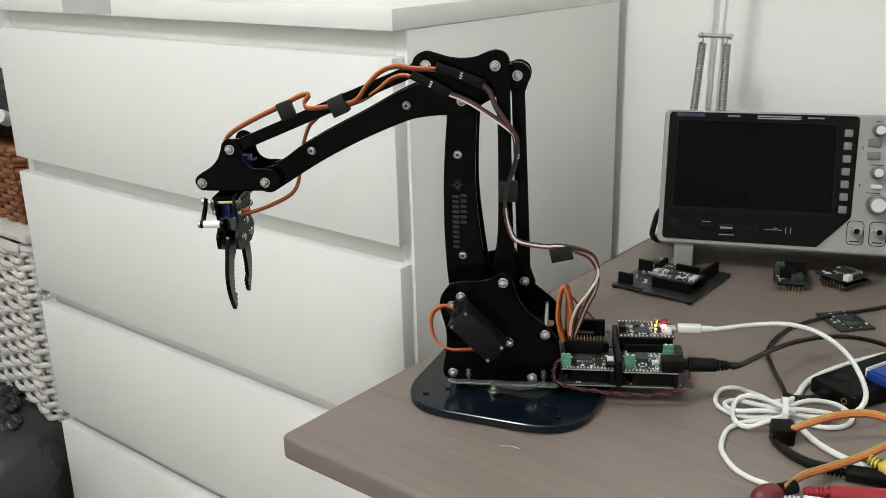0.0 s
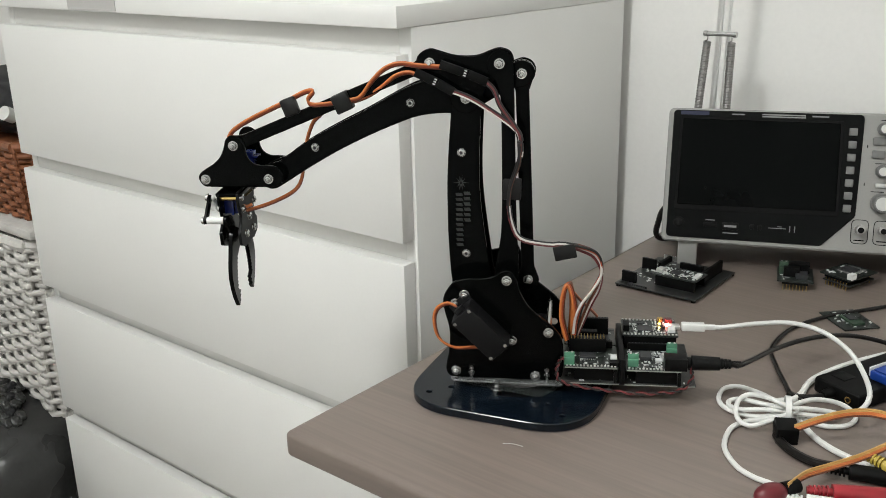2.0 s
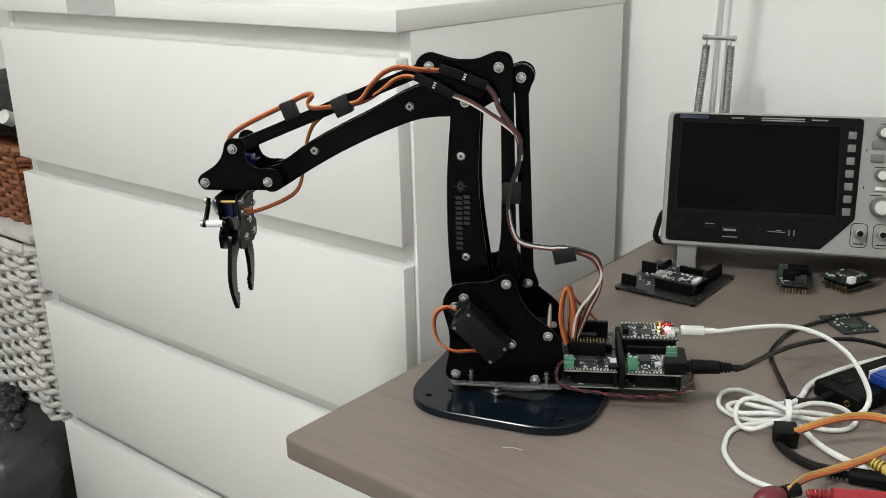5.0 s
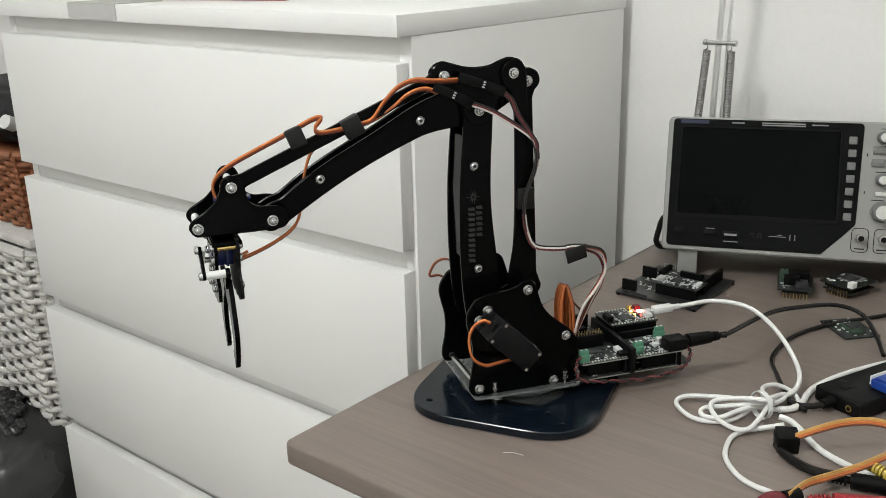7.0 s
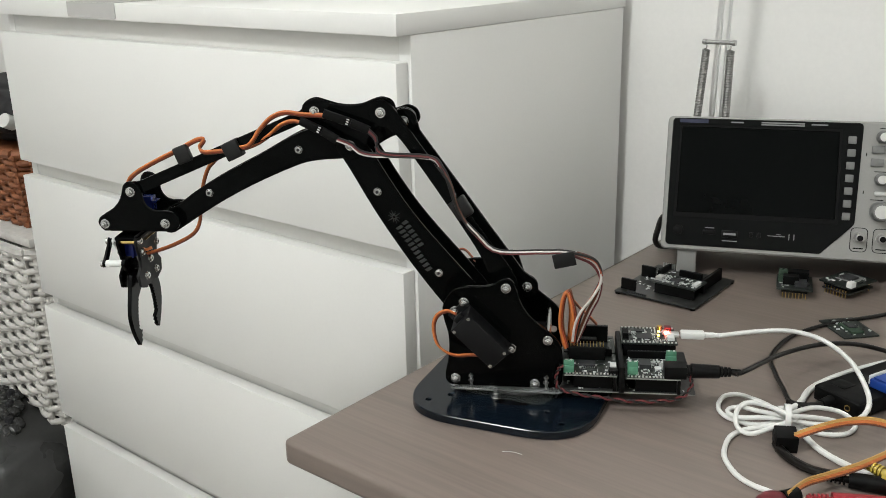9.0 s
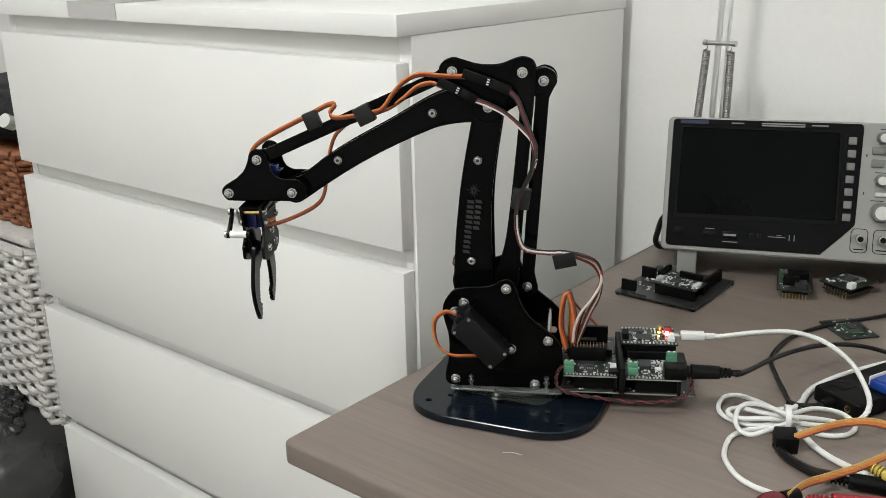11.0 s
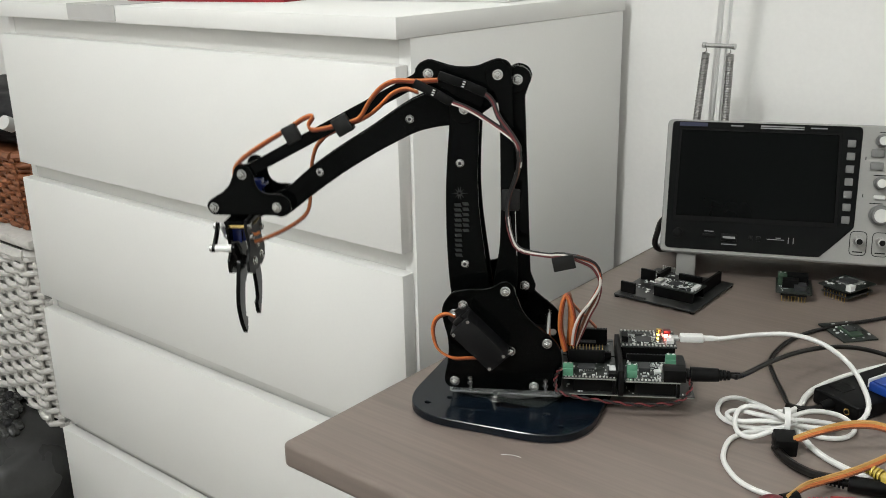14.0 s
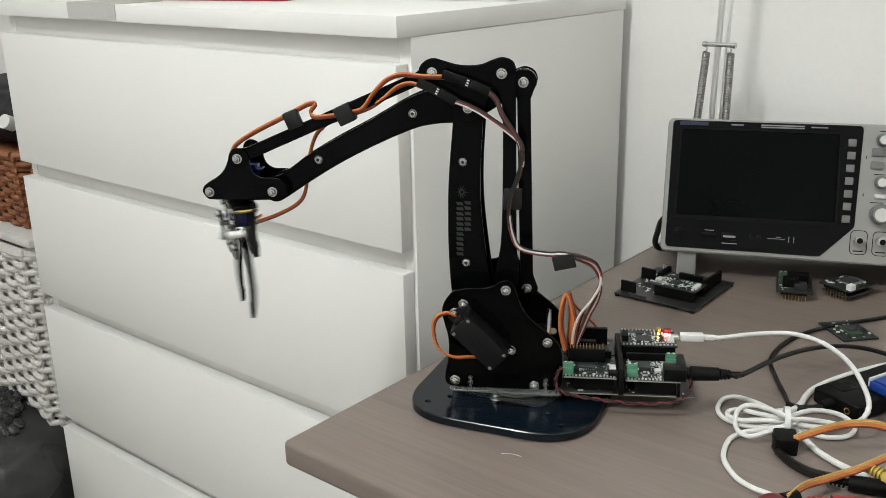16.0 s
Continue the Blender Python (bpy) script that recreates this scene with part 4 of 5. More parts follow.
def control_board():
    root = thing("control_board", "stacked black circuit boards with sockets, mounted behind the turret", "circuit board", pose(*AXIS, DESK))
    root.scale = (SIZE, SIZE, SIZE)
    base = part("base_board", slab(rounded([(-0.040, -0.050), (-0.040, 0.047), (-0.171, 0.049), (-0.171, -0.050)], 0.002), 0.0195, 0.0211, plane="xy", bevel=0.0002), PCB, root)
    part("board_edge", box(-0.170, -0.041, 0.0492, 0.0496, 0.0198, 0.0208), PCBEDGE, base, "pale cut edge of the board")
    part("carrier_arm", box(-0.075, -0.030, -0.018, 0.018, 0.0150, 0.0192, 0.0008), PLEXI, root, "clear acrylic carrier strip")
    litter(base, -0.168, -0.045, 0.030, 0.046, 0.0211, 30, 3)
    # two shields at the front
    for x0, x1, y0, y1, z, seed, count in ((-0.097, -0.045, 0.000, 0.050, 0.0365, 5, 45), (-0.157, -0.104, 0.003, 0.053, 0.0365, 8, 150)):
        sh = part("shield_board", slab(rounded([(x0, y0), (x1, y0), (x1, y1), (x0, y1)], 0.0012), z, z + 0.0016, plane="xy", bevel=0.0002), PCBTOP, root, "dark circuit board crowded with pale components")
        part("board_edge", box(x0 + 0.001, x1 - 0.001, y1 + 0.00002, y1 + 0.0004, z + 0.0002, z + 0.0014), PCBEDGE, sh, "pale cut edge of the board")
        litter(sh, x0 + 0.004, x1 - 0.004, y0 + 0.006, y1 - 0.004, z + 0.0016, count, seed)
        pins(sh, x0 + 0.003, x1 - 0.003, y1 - 0.002, z + 0.0016, 15)
        socket(sh, x0 + 0.004, x1 - 0.004, y0 + 0.001, y0 + 0.005, z + 0.0016, z + 0.009)
        socket(sh, x0 + 0.004, x1 - 0.010, y1 - 0.010, y1 - 0.006, 0.0212, z - 0.0002, "stacking_header")
        socket(sh, x0 + 0.004, x1 - 0.004, y0 + 0.002, y0 + 0.006, 0.0212, z - 0.0002, "stacking_header")
        part("frame_post", box(x0 + 0.001, x0 + 0.004, y1 - 0.004, y1 - 0.001, 0.0212, z - 0.0002), HEADER, sh)
    sh = part("servo_header", box(-0.086, -0.050, 0.006, 0.016, 0.0383, 0.0520, 0.0004), HEADER, root, "black servo header block")
    for y in (0.0085, 0.0135):
        pins(sh, -0.084, -0.052, y, 0.0520, 11, GOLD, 0.0004, 0.0030)
    dv = part("driver_chip", box(-0.076, -0.060, 0.022, 0.033, 0.0383, 0.0410, 0.0003), CHIP, root)
    pins(dv, -0.075, -0.061, 0.0342, 0.0383, 9, TIN, 0.0004, 0.0012)
    pins(dv, -0.075, -0.061, 0.0208, 0.0383, 9, TIN, 0.0004, 0.0012)
    terminal(root, -0.050, 0.044, 0.0383)
    terminal(root, -0.111, 0.043, 0.0383)
    terminal(root, -0.150, 0.016, 0.0383)
    chip(root, -0.093, 0.044, 0.0383, 0.009, 0.008, 0.004, HEADER, "slide_switch")
    chip(root, -0.093, 0.034, 0.0383, 0.006, 0.010, 0.0045, SILK, "capacitor")
    chip(root, -0.124, 0.026, 0.0383, 0.011, 0.015, 0.0045)
    chip(root, -0.136, 0.034, 0.0383, 0.006, 0.006, 0.003, SILK, "button")
    part("capacitor", cyl(0.0035, 0.007, 16, m=pose(-0.142, 0.030, 0.0383), bevel=0.0005), TIN, root)
    part("power_jack", join(box(-0.161, -0.140, 0.038, 0.054, 0.0383, 0.0505, 0.0008), cyl(0.0055, 0.004, 18, m=pose(-0.1605, 0.046, 0.0445, 0, -90))), HEADER, root, "black barrel power jack")
    # black bar between the shields
    part("divider_bar", box(-0.1032, -0.0980, -0.038, 0.053, 0.0212, 0.0480, 0.0006), HEADER, root, "black plastic bar between the boards")
    # rear sockets
    r1 = part("rear_board", slab(rounded([(-0.097, -0.046), (-0.045, -0.046), (-0.045, -0.004), (-0.097, -0.004)], 0.001), 0.0365, 0.0381, plane="xy", bevel=0.0002), PCBTOP, root)
    litter(r1, -0.094, -0.048, -0.042, -0.008, 0.0381, 25, 21)
    socket(r1, -0.078, -0.048, -0.016, -0.008, 0.0381, 0.0500)
    socket(r1, -0.090, -0.058, -0.034, -0.029, 0.0381, 0.0560)
    socket(r1, -0.094, -0.048, -0.045, -0.040, 0.0212, 0.0362, "stacking_header")
    # processor board with its lit lamps
    cpu = part("processor_board", slab(rounded([(-0.158, -0.040), (-0.103, -0.040), (-0.103, 0.001), (-0.158, 0.001)], 0.0015), 0.0500, 0.0516, plane="xy", bevel=0.0002), PCBTOP, root, "dark processor board with lit lamps")
    socket(cpu, -0.156, -0.105, -0.0395, -0.0355, 0.0212, 0.0498, "stacking_header")
    socket(cpu, -0.156, -0.105, -0.004, 0.0005, 0.0385, 0.0498, "stacking_header")
    pins(cpu, -0.156, -0.105, -0.0380, 0.0516, 15)
    pins(cpu, -0.156, -0.105, -0.0012, 0.0516, 15)
    chip(cpu, -0.126, -0.015, 0.0516, 0.015, 0.014)
    chip(cpu, -0.122, -0.030, 0.0516, 0.010, 0.006)
    chip(cpu, -0.107, -0.016, 0.0516, 0.006, 0.014, 0.006, HEADER, "socket")
    litter(cpu, -0.154, -0.108, -0.034, -0.005, 0.0516, 120, 31)
    chip(cpu, -0.152, -0.012, 0.0516, 0.007, 0.010, 0.0035, SILK, "button")
    part("led", box(-0.1510, -0.1475, -0.027, -0.0225, 0.0516, 0.0540), LED_RED, cpu, "lit red lamp")
    part("led", box(-0.1425, -0.1405, -0.030, -0.028, 0.0516, 0.0530), LED_YEL, cpu, "lit yellow lamp")
    part("led", box(-0.1415, -0.1395, -0.020, -0.018, 0.0516, 0.0528), LED_YEL, cpu, "lit yellow lamp")
    part("ceramic_part", cyl(0.003, 0.004, 14, m=pose(-0.143, -0.036, 0.0516)), BRASS, cpu)
    chip(cpu, -0.151, -0.035, 0.0516, 0.007, 0.006, 0.004, DARKRED, "relay")
    part("usb_socket", box(-0.161, -0.152, -0.0245, -0.0155, 0.0516, 0.0550, 0.0006), TIN, cpu)
    # twisted pair along the front
    pts = [(-0.0435, 0.050, 0.048), (-0.0385, 0.052, 0.039), (-0.0400, 0.054, 0.026), (-0.055, 0.055, 0.0205), (-0.082, 0.056, 0.0175), (-0.109, 0.057, 0.0155), (-0.136, 0.057, 0.0165), (-0.157, 0.056, 0.021), (-0.166, 0.053, 0.033), (-0.163, 0.046, 0.042)]
    for ph, mt in ((0.0, W_PINK), (math.pi, W_BLACK)):
        part("twisted_wire", tube(pts, 0.0010, 7, 10, shift=lambda u, ph=ph: (0.0012 * math.cos(u * 75 + ph), 0.0012 * math.sin(u * 75 + ph))), mt, root)
    # plugs
    part("usb_plug", join(box(-0.186, -0.1625, -0.0250, -0.0150, 0.0500, 0.0575, 0.0015), box(-0.1965, -0.1855, -0.0228, -0.0172, 0.0512, 0.0563, 0.0012)), CABLE, root, "white plug of the data cable")
    part("dc_plug", join(cyl(0.0072, 0.026, 18, 0.0064, m=pose(-0.1655, 0.0465, 0.0445, 0, -90)), cyl(0.0052, 0.0022, 16, m=pose(-0.1925, 0.0465, 0.0445, 0, -90)), cyl(0.0050, 0.0022, 16, m=pose(-0.1960, 0.0465, 0.0445, 0, -90)), cyl(0.0046, 0.0022, 16, m=pose(-0.1995, 0.0465, 0.0445, 0, -90)), cyl(0.0032, 0.016, 14, m=pose(-0.1950, 0.0465, 0.0445, 0, -90))), HEADER, root, "black barrel plug with strain relief")
    return root


# ---------------------------------------------------------------- oscilloscope
def oscilloscope():
    yaw, tilt = 22.31, 12.76
    at = pose(0.1822, 0.2320, 0.7572, 0, 0, yaw) @ pose(0, 0, 0, -tilt)
    s = thing("oscilloscope", "light grey bench oscilloscope with a dark screen, tilted on feet", "oscilloscope", at)
    W, H, D = 0.300, 0.1415, 0.100

    def front(name, outline, y0, y1, mat, label="", parent=s, bevel=0.0005):
        return part(name, slab(outline, y0, y1, bevel=bevel), mat, parent, label, smooth=25)

    shell = rounded([(-0.0008, -0.006), (W, -0.006), (W, H), (-0.0008, H)], 0.007)
    front("case", shell, 0.002, D, SCOPEGREY, bevel=0.003)
    front("front_rim", shell, -0.002, 0.0019, SCOPEGREY, bevel=0.0018)
    bezel = rounded([(0.0045, -0.0005), (0.166, -0.0005), (0.185, 0.019), (0.198, 0.033), (0.199, 0.1395), (0.0045, 0.1395)], [0.005, 0.004, 0.006, 0.008, 0.005, 0.005])
    front("bezel", bezel, -0.0036, -0.0021, SCOPEBLACK, "glossy black front bezel")
    front("screen_frame", [(0.0110, 0.0305), (0.1815, 0.0320), (0.1790, 0.1325), (0.0125, 0.1325)], -0.0042, -0.0037, HEADER)
    front("screen", [(0.0145, 0.0362), (0.1780, 0.0372), (0.1762, 0.1297), (0.0150, 0.1302)], -0.0046, -0.0043, SCREEN, "dark switched-off screen")
    for i in range(7):
        z = 0.1215 - i * (0.0804 / 6)
        part("soft_key", box(0.1848, 0.1930, -0.0062, -0.0037, z - 0.0040, z + 0.0040, 0.0009), KEYGREY, s)
    for x0, x1, z in ((0.066, 0.079, 0.1362), (0.097, 0.141, 0.1368), (0.097, 0.141, 0.1346), (0.1475, 0.164, 0.1362)):
        part("printed_mark", box(x0, x1, -0.0038, -0.0036, z - 0.0007, z + 0.0007), PRINTGREY, s)
    part("printed_mark", box(0.012, 0.042, -0.0038, -0.0036, 0.1345, 0.1385), PRINTBLUE, s, "blue printed mark")
    part("power_button", join(cyl(0.0062, 0.0012, 28, m=pose(0.0172, -0.0036, 0.0160, 90)), cyl(0.0048, 0.0026, 24, m=pose(0.0172, -0.0036, 0.0160, 90), bevel=0.0005)), HEADER, s, "round black power button")
    part("card_slot", box(0.044, 0.058, -0.0048, -0.0036, 0.0130, 0.0175, 0.0006), HEADER, s)
    u = part("usb_port", box(0.064, 0.081, -0.0050, -0.0036, 0.0105, 0.0185, 0.0006), HEADER, s)
    part("port_opening", box(0.0660, 0.0790, -0.0053, -0.0050, 0.0135, 0.0158), PRINTGREY, u)
    for x in (0.095, 0.103):
        part("probe_clip", box(x - 0.002, x + 0.002, -0.0052, -0.0036, 0.0125, 0.0180, 0.0005), HEADER, s)
    for x0, x1, z0, z1 in ((0.046, 0.056, 0.0198, 0.0208), (0.065, 0.081, 0.0065, 0.0075), (0.112, 0.130, 0.0150, 0.0158), (0.1335, 0.1345, 0.0120, 0.0185), (0.1385, 0.1395, 0.0120, 0.0185), (0.121, 0.126, 0.0168, 0.0176)):
        part("printed_mark", box(x0, x1, -0.0038, -0.0036, z0, z1), PRINTGREY, s)
    # knobs and keys on the grey side
    def knob(x, z, r, h=0.012):
        k = part("knob", join(cyl(r * 1.12, 0.003, 28, m=pose(x, -0.0021, z, 90)), cyl(r, h, 28, r * 0.92, m=pose(x, -0.0021, z, 90), bevel=0.001)), KEYGREY, s)
        part("knob_cap", cyl(r * 0.72, 0.0006, 24, m=pose(x, -0.0021 - h, z, 90)), KNOB, k, "pale knob cap")

    knob(0.2185, 0.1255, 0.0062)
    knob(0.2200, 0.0815, 0.0062)
    knob(0.2220, 0.0480, 0.0098, 0.014)
    for z in (0.1125, 0.0990):
        part("round_key", box(0.2085, 0.2215, -0.0048, -0.0021, z - 0.0042, z + 0.0042, 0.0013), KEYGREY, s)
    part("round_key", box(0.2145, 0.2260, -0.0048, -0.0021, 0.0645, 0.0690, 0.0012), KNOB, s)
    for i in range(5):
        for z in (0.1255, 0.108, 0.090, 0.072):
            part("round_key", box(0.238 + i * 0.012, 0.247 + i * 0.012, -0.0048, -0.0021, z - 0.0035, z + 0.0035, 0.001), KEYGREY, s)
    for x0, x1, z in ((0.215, 0.221, 0.1345), (0.2035, 0.2045, 0.107), (0.2035, 0.2045, 0.0675), (0.213, 0.226, 0.0895), (0.211, 0.224, 0.0600)):
        part("printed_mark", box(x0, x1, -0.0023, -0.0020, z - 0.0016 if x1 - x0 < 0.002 else z - 0.0004, z + 0.0016 if x1 - x0 < 0.002 else z + 0.0004), HEADER, s)
    for x in (0.2035, 0.2255, 0.2475):
        ring = rounded([(x - 0.0086, 0.0040), (x + 0.0086, 0.0040), (x + 0.0086, 0.0300), (x - 0.0086, 0.0300)], 0.0055)
        hole = rounded([(x - 0.0079, 0.0047), (x + 0.0079, 0.0047), (x + 0.0079, 0.0293), (x - 0.0079, 0.0293)], 0.0049)
        part("printed_mark", box(x - 0.005, x + 0.005, -0.0023, -0.0020, 0.0072, 0.0084), HEADER, s)
        part("connector_outline", slab(ring, -0.0024, -0.0020, [hole], bevel=0), HEADER, s)
        b = part("bnc_connector", join(cyl(0.0058, 0.003, 24, m=pose(x, -0.0021, 0.0195, 90)), cyl(0.0046, 0.011, 24, m=pose(x, -0.0021, 0.0195, 90), bevel=0.0006)), SPRING, s, "silver coaxial connector")
        part("connector_core", cyl(0.0030, 0.0004, 18, m=pose(x, -0.0132, 0.0195, 90)), HEADER, b)
    # feet, reaching the desk
    inv = at.inverted()
    for wx, wy in ((0.2055, 0.2500), (0.432, 0.343)):
        foot = box(-0.0105, 0.0105, -0.006, 0.006, 0, 0.036, 0.0015)
        part("tilt_foot", foot, SCOPEGREY, s, "grey folding foot", inv @ pose(wx, wy, DESK, 0, 0, yaw))
        part("foot_hinge", box(-0.0115, 0.0215, -0.007, 0.012, 0.0335, 0.0400, 0.001), SCOPEGREY, s, "", inv @ pose(wx, wy, DESK, 0, 0, yaw))
    for wx, wy in ((0.170, 0.335), (0.405, 0.430)):
        part("rear_foot", cyl(0.009, 0.030, 20), HEADER, s, "", inv @ pose(wx, wy, DESK))
    part("power_cord", tube([inv @ Vector(p) for p in ((0.190, 0.315, 0.785), (0.165, 0.302, 0.776), (0.150, 0.300, 0.766), (0.144, 0.300, 0.749), (0.141, 0.302, 0.733), (0.146, 0.315, 0.7245), (0.165, 0.36, 0.7235))], 0.0035, 10), BLACKCABLE, s, "black power cord")


# ---------------------------------------------------------------- desk lamp behind the oscilloscope
def desk_lamp():
    L = thing("desk_lamp", "silver spring-balanced desk lamp arm behind the oscilloscope", "lamp", pose(0.1664, 0.385, DESK + 0.0145))
    L.scale = (0.96, 0.96, 0.96)
    part("foot", join(cyl(0.030, 0.012, 32, bevel=0.002), cyl(0.009, 0.065, 18)), DARKMETAL, L, "", pose(0, 0, -0.0151))

    def rod(p, q, w, d, mat, name):
        p, q = Vector(p), Vector(q)
        m = (q - p).to_track_quat("Z", "X").to_matrix().to_4x4()
        m.translation = p
        return part(name, box(-w / 2, w / 2, -d / 2, d / 2, 0, (q - p).length, 0.0008), mat, L, "", m)

    rod((-0.004, 0, 0.035), (0.0115, 0.0, 0.62), 0.0062, 0.0062, TIN, "arm_tube")
    rod((-0.004 + 0.0085, 0.008, 0.035), (0.020, 0.008, 0.62), 0.0030, 0.0055, TIN, "arm_tube")
    part("cross_pin", cyl(0.0028, 0.042, 14, m=pose(-0.016, -0.006, 0.2395, 0, 90)), STEEL, L)
    for x in (-0.015, 0.0225):
        part("pin_cap", cyl(0.0036, 0.004, 14, m=pose(x, -0.006, 0.2395, 0, 90)), STEEL, L)
    for p, q in (((-0.0105, -0.006, 0.236), (-0.0235, -0.004, 0.080)), ((0.0205, -0.006, 0.236), (0.0185, -0.004, 0.080))):
        p, q = Vector(p), Vector(q)
        d = (q - p).normalized()
        a = d.orthogonal().normalized()
        b = d.cross(a)
        a0, ln, turns, per = p + d * 0.006, (q - p).length - 0.012, 72, 9
        pts = [a0 + d * (ln * i / (turns * per)) + (a * math.cos(2 * math.pi * i / per) + b * math.sin(2 * math.pi * i / per)) * 0.0042 for i in range(turns * per + 1)]
        part("spring", tube(pts, 0.0010, 5, smooth=False), SPRING, L, "steel coil spring")
        part("spring_hook", tube([p, p + d * 0.004, a0 + a * 0.003], 0.0008, 6), STEEL, L)
        part("spring_hook", tube([q, q - d * 0.006], 0.0008, 6, 2), STEEL, L)
    part("joint", cyl(0.008, 0.03, 18, m=pose(-0.012, 0, 0.078, 0, 90)), DARKMETAL, L)


# ---------------------------------------------------------------- loose boards on the desk
def carrier_board():
    c = thing("carrier_board", "black development carrier board with a small board plugged in", "circuit board", pose(0.2170, 0.1990, DESK, 0, 0, 0.5))
    b = part("board", slab(rounded([(-0.046, -0.052), (0.046, -0.052), (0.046, 0.052), (-0.046, 0.052)], 0.002), 0.0022, 0.0038, plane="xy", bevel=0.0002), PCB, c)
    for x, y in ((-0.043, -0.049), (0.043, -0.049), (0.043, 0.049), (-0.043, 0.049)):
        part("foot", cyl(0.0026, 0.0022, 12, m=pose(x, y, 0)), HEADER, c)
    for x0, x1, y0, y1, h in ((-0.043, -0.026, -0.042, -0.039, 0.012), (-0.043, -0.026, 0.005, 0.008, 0.013), (0.030, 0.0335, -0.008, 0.046, 0.013), (-0.030, -0.026, 0.018, 0.046, 0.006), (-0.004, 0.022, 0.018, 0.022, 0.011)):
        socket(c, x0, x1, y0, y1, 0.0038, 0.0038 + h)
    litter(b, -0.040, 0.0, -0.03, 0.045, 0.0038, 70, 51)
    pins(c, -0.030, -0.010, -0.050, 0.0038, 9, CHIP, 0.0009, 0.0022)
    pins(c, -0.036, -0.010, 0.047, 0.0038, 11, TIN, 0.0007, 0.006)
    up = part("plug_in_board", slab(rounded([(-0.010, -0.034), (0.038, -0.034), (0.038, -0.004), (-0.010, -0.004)], 0.001), 0.0150, 0.0165, plane="xy", bevel=0.0002), PCBTOP, c, "small processor board with pale components")
    socket(up, -0.008, 0.036, -0.0335, -0.030, 0.0039, 0.0149, "stacking_header")
    socket(up, -0.008, 0.036, -0.0080, -0.0045, 0.0039, 0.0149, "stacking_header")
    litter(up, -0.006, 0.034, -0.031, -0.008, 0.0165, 150, 53)
    chip(up, 0.010, -0.020, 0.0165, 0.012, 0.011)
    chip(up, -0.006, -0.024, 0.0165, 0.007, 0.010, 0.004, TIN, "usb_socket")
    chip(up, 0.034, -0.022, 0.0165, 0.005, 0.012, 0.003, SILK, "button_row")


def small_module(name, at, w, d, z, label, seed, terminals=False, chips=()):
    m = thing(name, label, "circuit board", at, group="small modules on the desk")
    b = part("board", slab(rounded([(-w / 2, -d / 2), (w / 2, -d / 2), (w / 2, d / 2), (-w / 2, d / 2)], 0.001), z, z + 0.0015, plane="xy", bevel=0.0002), PCBTOP, m)
    if z > 0.002:
        for y in (-d / 2 + 0.003, d / 2 - 0.003):
            bs = [box(x - 0.00035, x + 0.00035, y - 0.00035, y + 0.00035, 0.0, z) for x in np.linspace(-w * 0.32, w * 0.32, 8)]
            tagged(part("pin_strip", join(*bs), GOLD, m), kind="stuff")
            part("header_strip", box(-w * 0.36, w * 0.36, y - 0.0012, y + 0.0012, z - 0.0028, z - 0.0001), HEADER, m)
    litter(b, -w * 0.42, w * 0.42, -d * 0.4, d * 0.4, z + 0.0015, 26, seed)
    if terminals:
        terminal(m, -w / 2 + 0.006, 0.006, z + 0.0015, 0.009, 0.016, 0.012, DARKGREEN)
    for x, y, cw, cd, h, mt in chips:
        chip(m, x, y, z + 0.0015, cw, cd, h, mt)
    return m


def modules():
    small_module("relay_module", pose(0.3235, 0.2620, DESK, 0, 0, 20), 0.036, 0.046, 0.0095, "small dark module with a green terminal, standing on its pins", 61, True, ((0.003, 0.010, 0.022, 0.012, 0.010, HEADER), (0.006, -0.008, 0.012, 0.014, 0.005, CHIP), (-0.004, -0.004, 0.016, 0.010, 0.009, HEADER)))
    m2 = small_module("radio_module", pose(0.3680, 0.2960, DESK, 0, 0, -18), 0.038, 0.046, 0.0120, "two-tier dark wireless module standing on its pins", 67, False, ((0.0, 0.005, 0.020, 0.022, 0.0012, KEYGREY), (0.0, 0.002, 0.014, 0.014, 0.0030, CHIP), (0.016, -0.018, 0.006, 0.008, 0.006, NYLON)))
    part("lower_board", slab(rounded([(-0.016, -0.021), (0.017, -0.021), (0.017, 0.021), (-0.016, 0.021)], 0.001), 0.0050, 0.0064, plane="xy", bevel=0.0002), PCB, m2)
    small_module("sensor_module", pose(0.4010, 0.1930, DESK, 0, 0, -42), 0.046, 0.036, 0.0004, "flat dark sensor module lying on the desk", 71, False, ((0.004, 0.000, 0.024, 0.013, 0.0022, DARKGREEN), (0.001, 0.001, 0.012, 0.009, 0.0032, CHIP)))


# ---------------------------------------------------------------- cables and plugs on the desk
USB_REST = [(0.335, -0.001, 0.764), (0.353, 0.016, 0.764), (0.369, 0.037, 0.763), (0.391, 0.057, 0.762), (0.415, 0.063, 0.758), (0.4419, 0.0446, 0.755), (0.4617, 0.0181, 0.751), (0.475, -0.01, 0.747), (0.4725, -0.0236, 0.739), (0.457, -0.0227, 0.729)]
USB_NEAR = [(0.267, 0.037, 0.766), (0.288, 0.059, 0.766), (0.311, 0.076, 0.766), (0.337, 0.088, 0.763), (0.363, 0.079, 0.756), (0.388, 0.059, 0.746), (0.405, 0.041, 0.734), (0.409, 0.022, 0.727), (0.403, 0.003, 0.725), (0.395, -0.012, 0.725)]
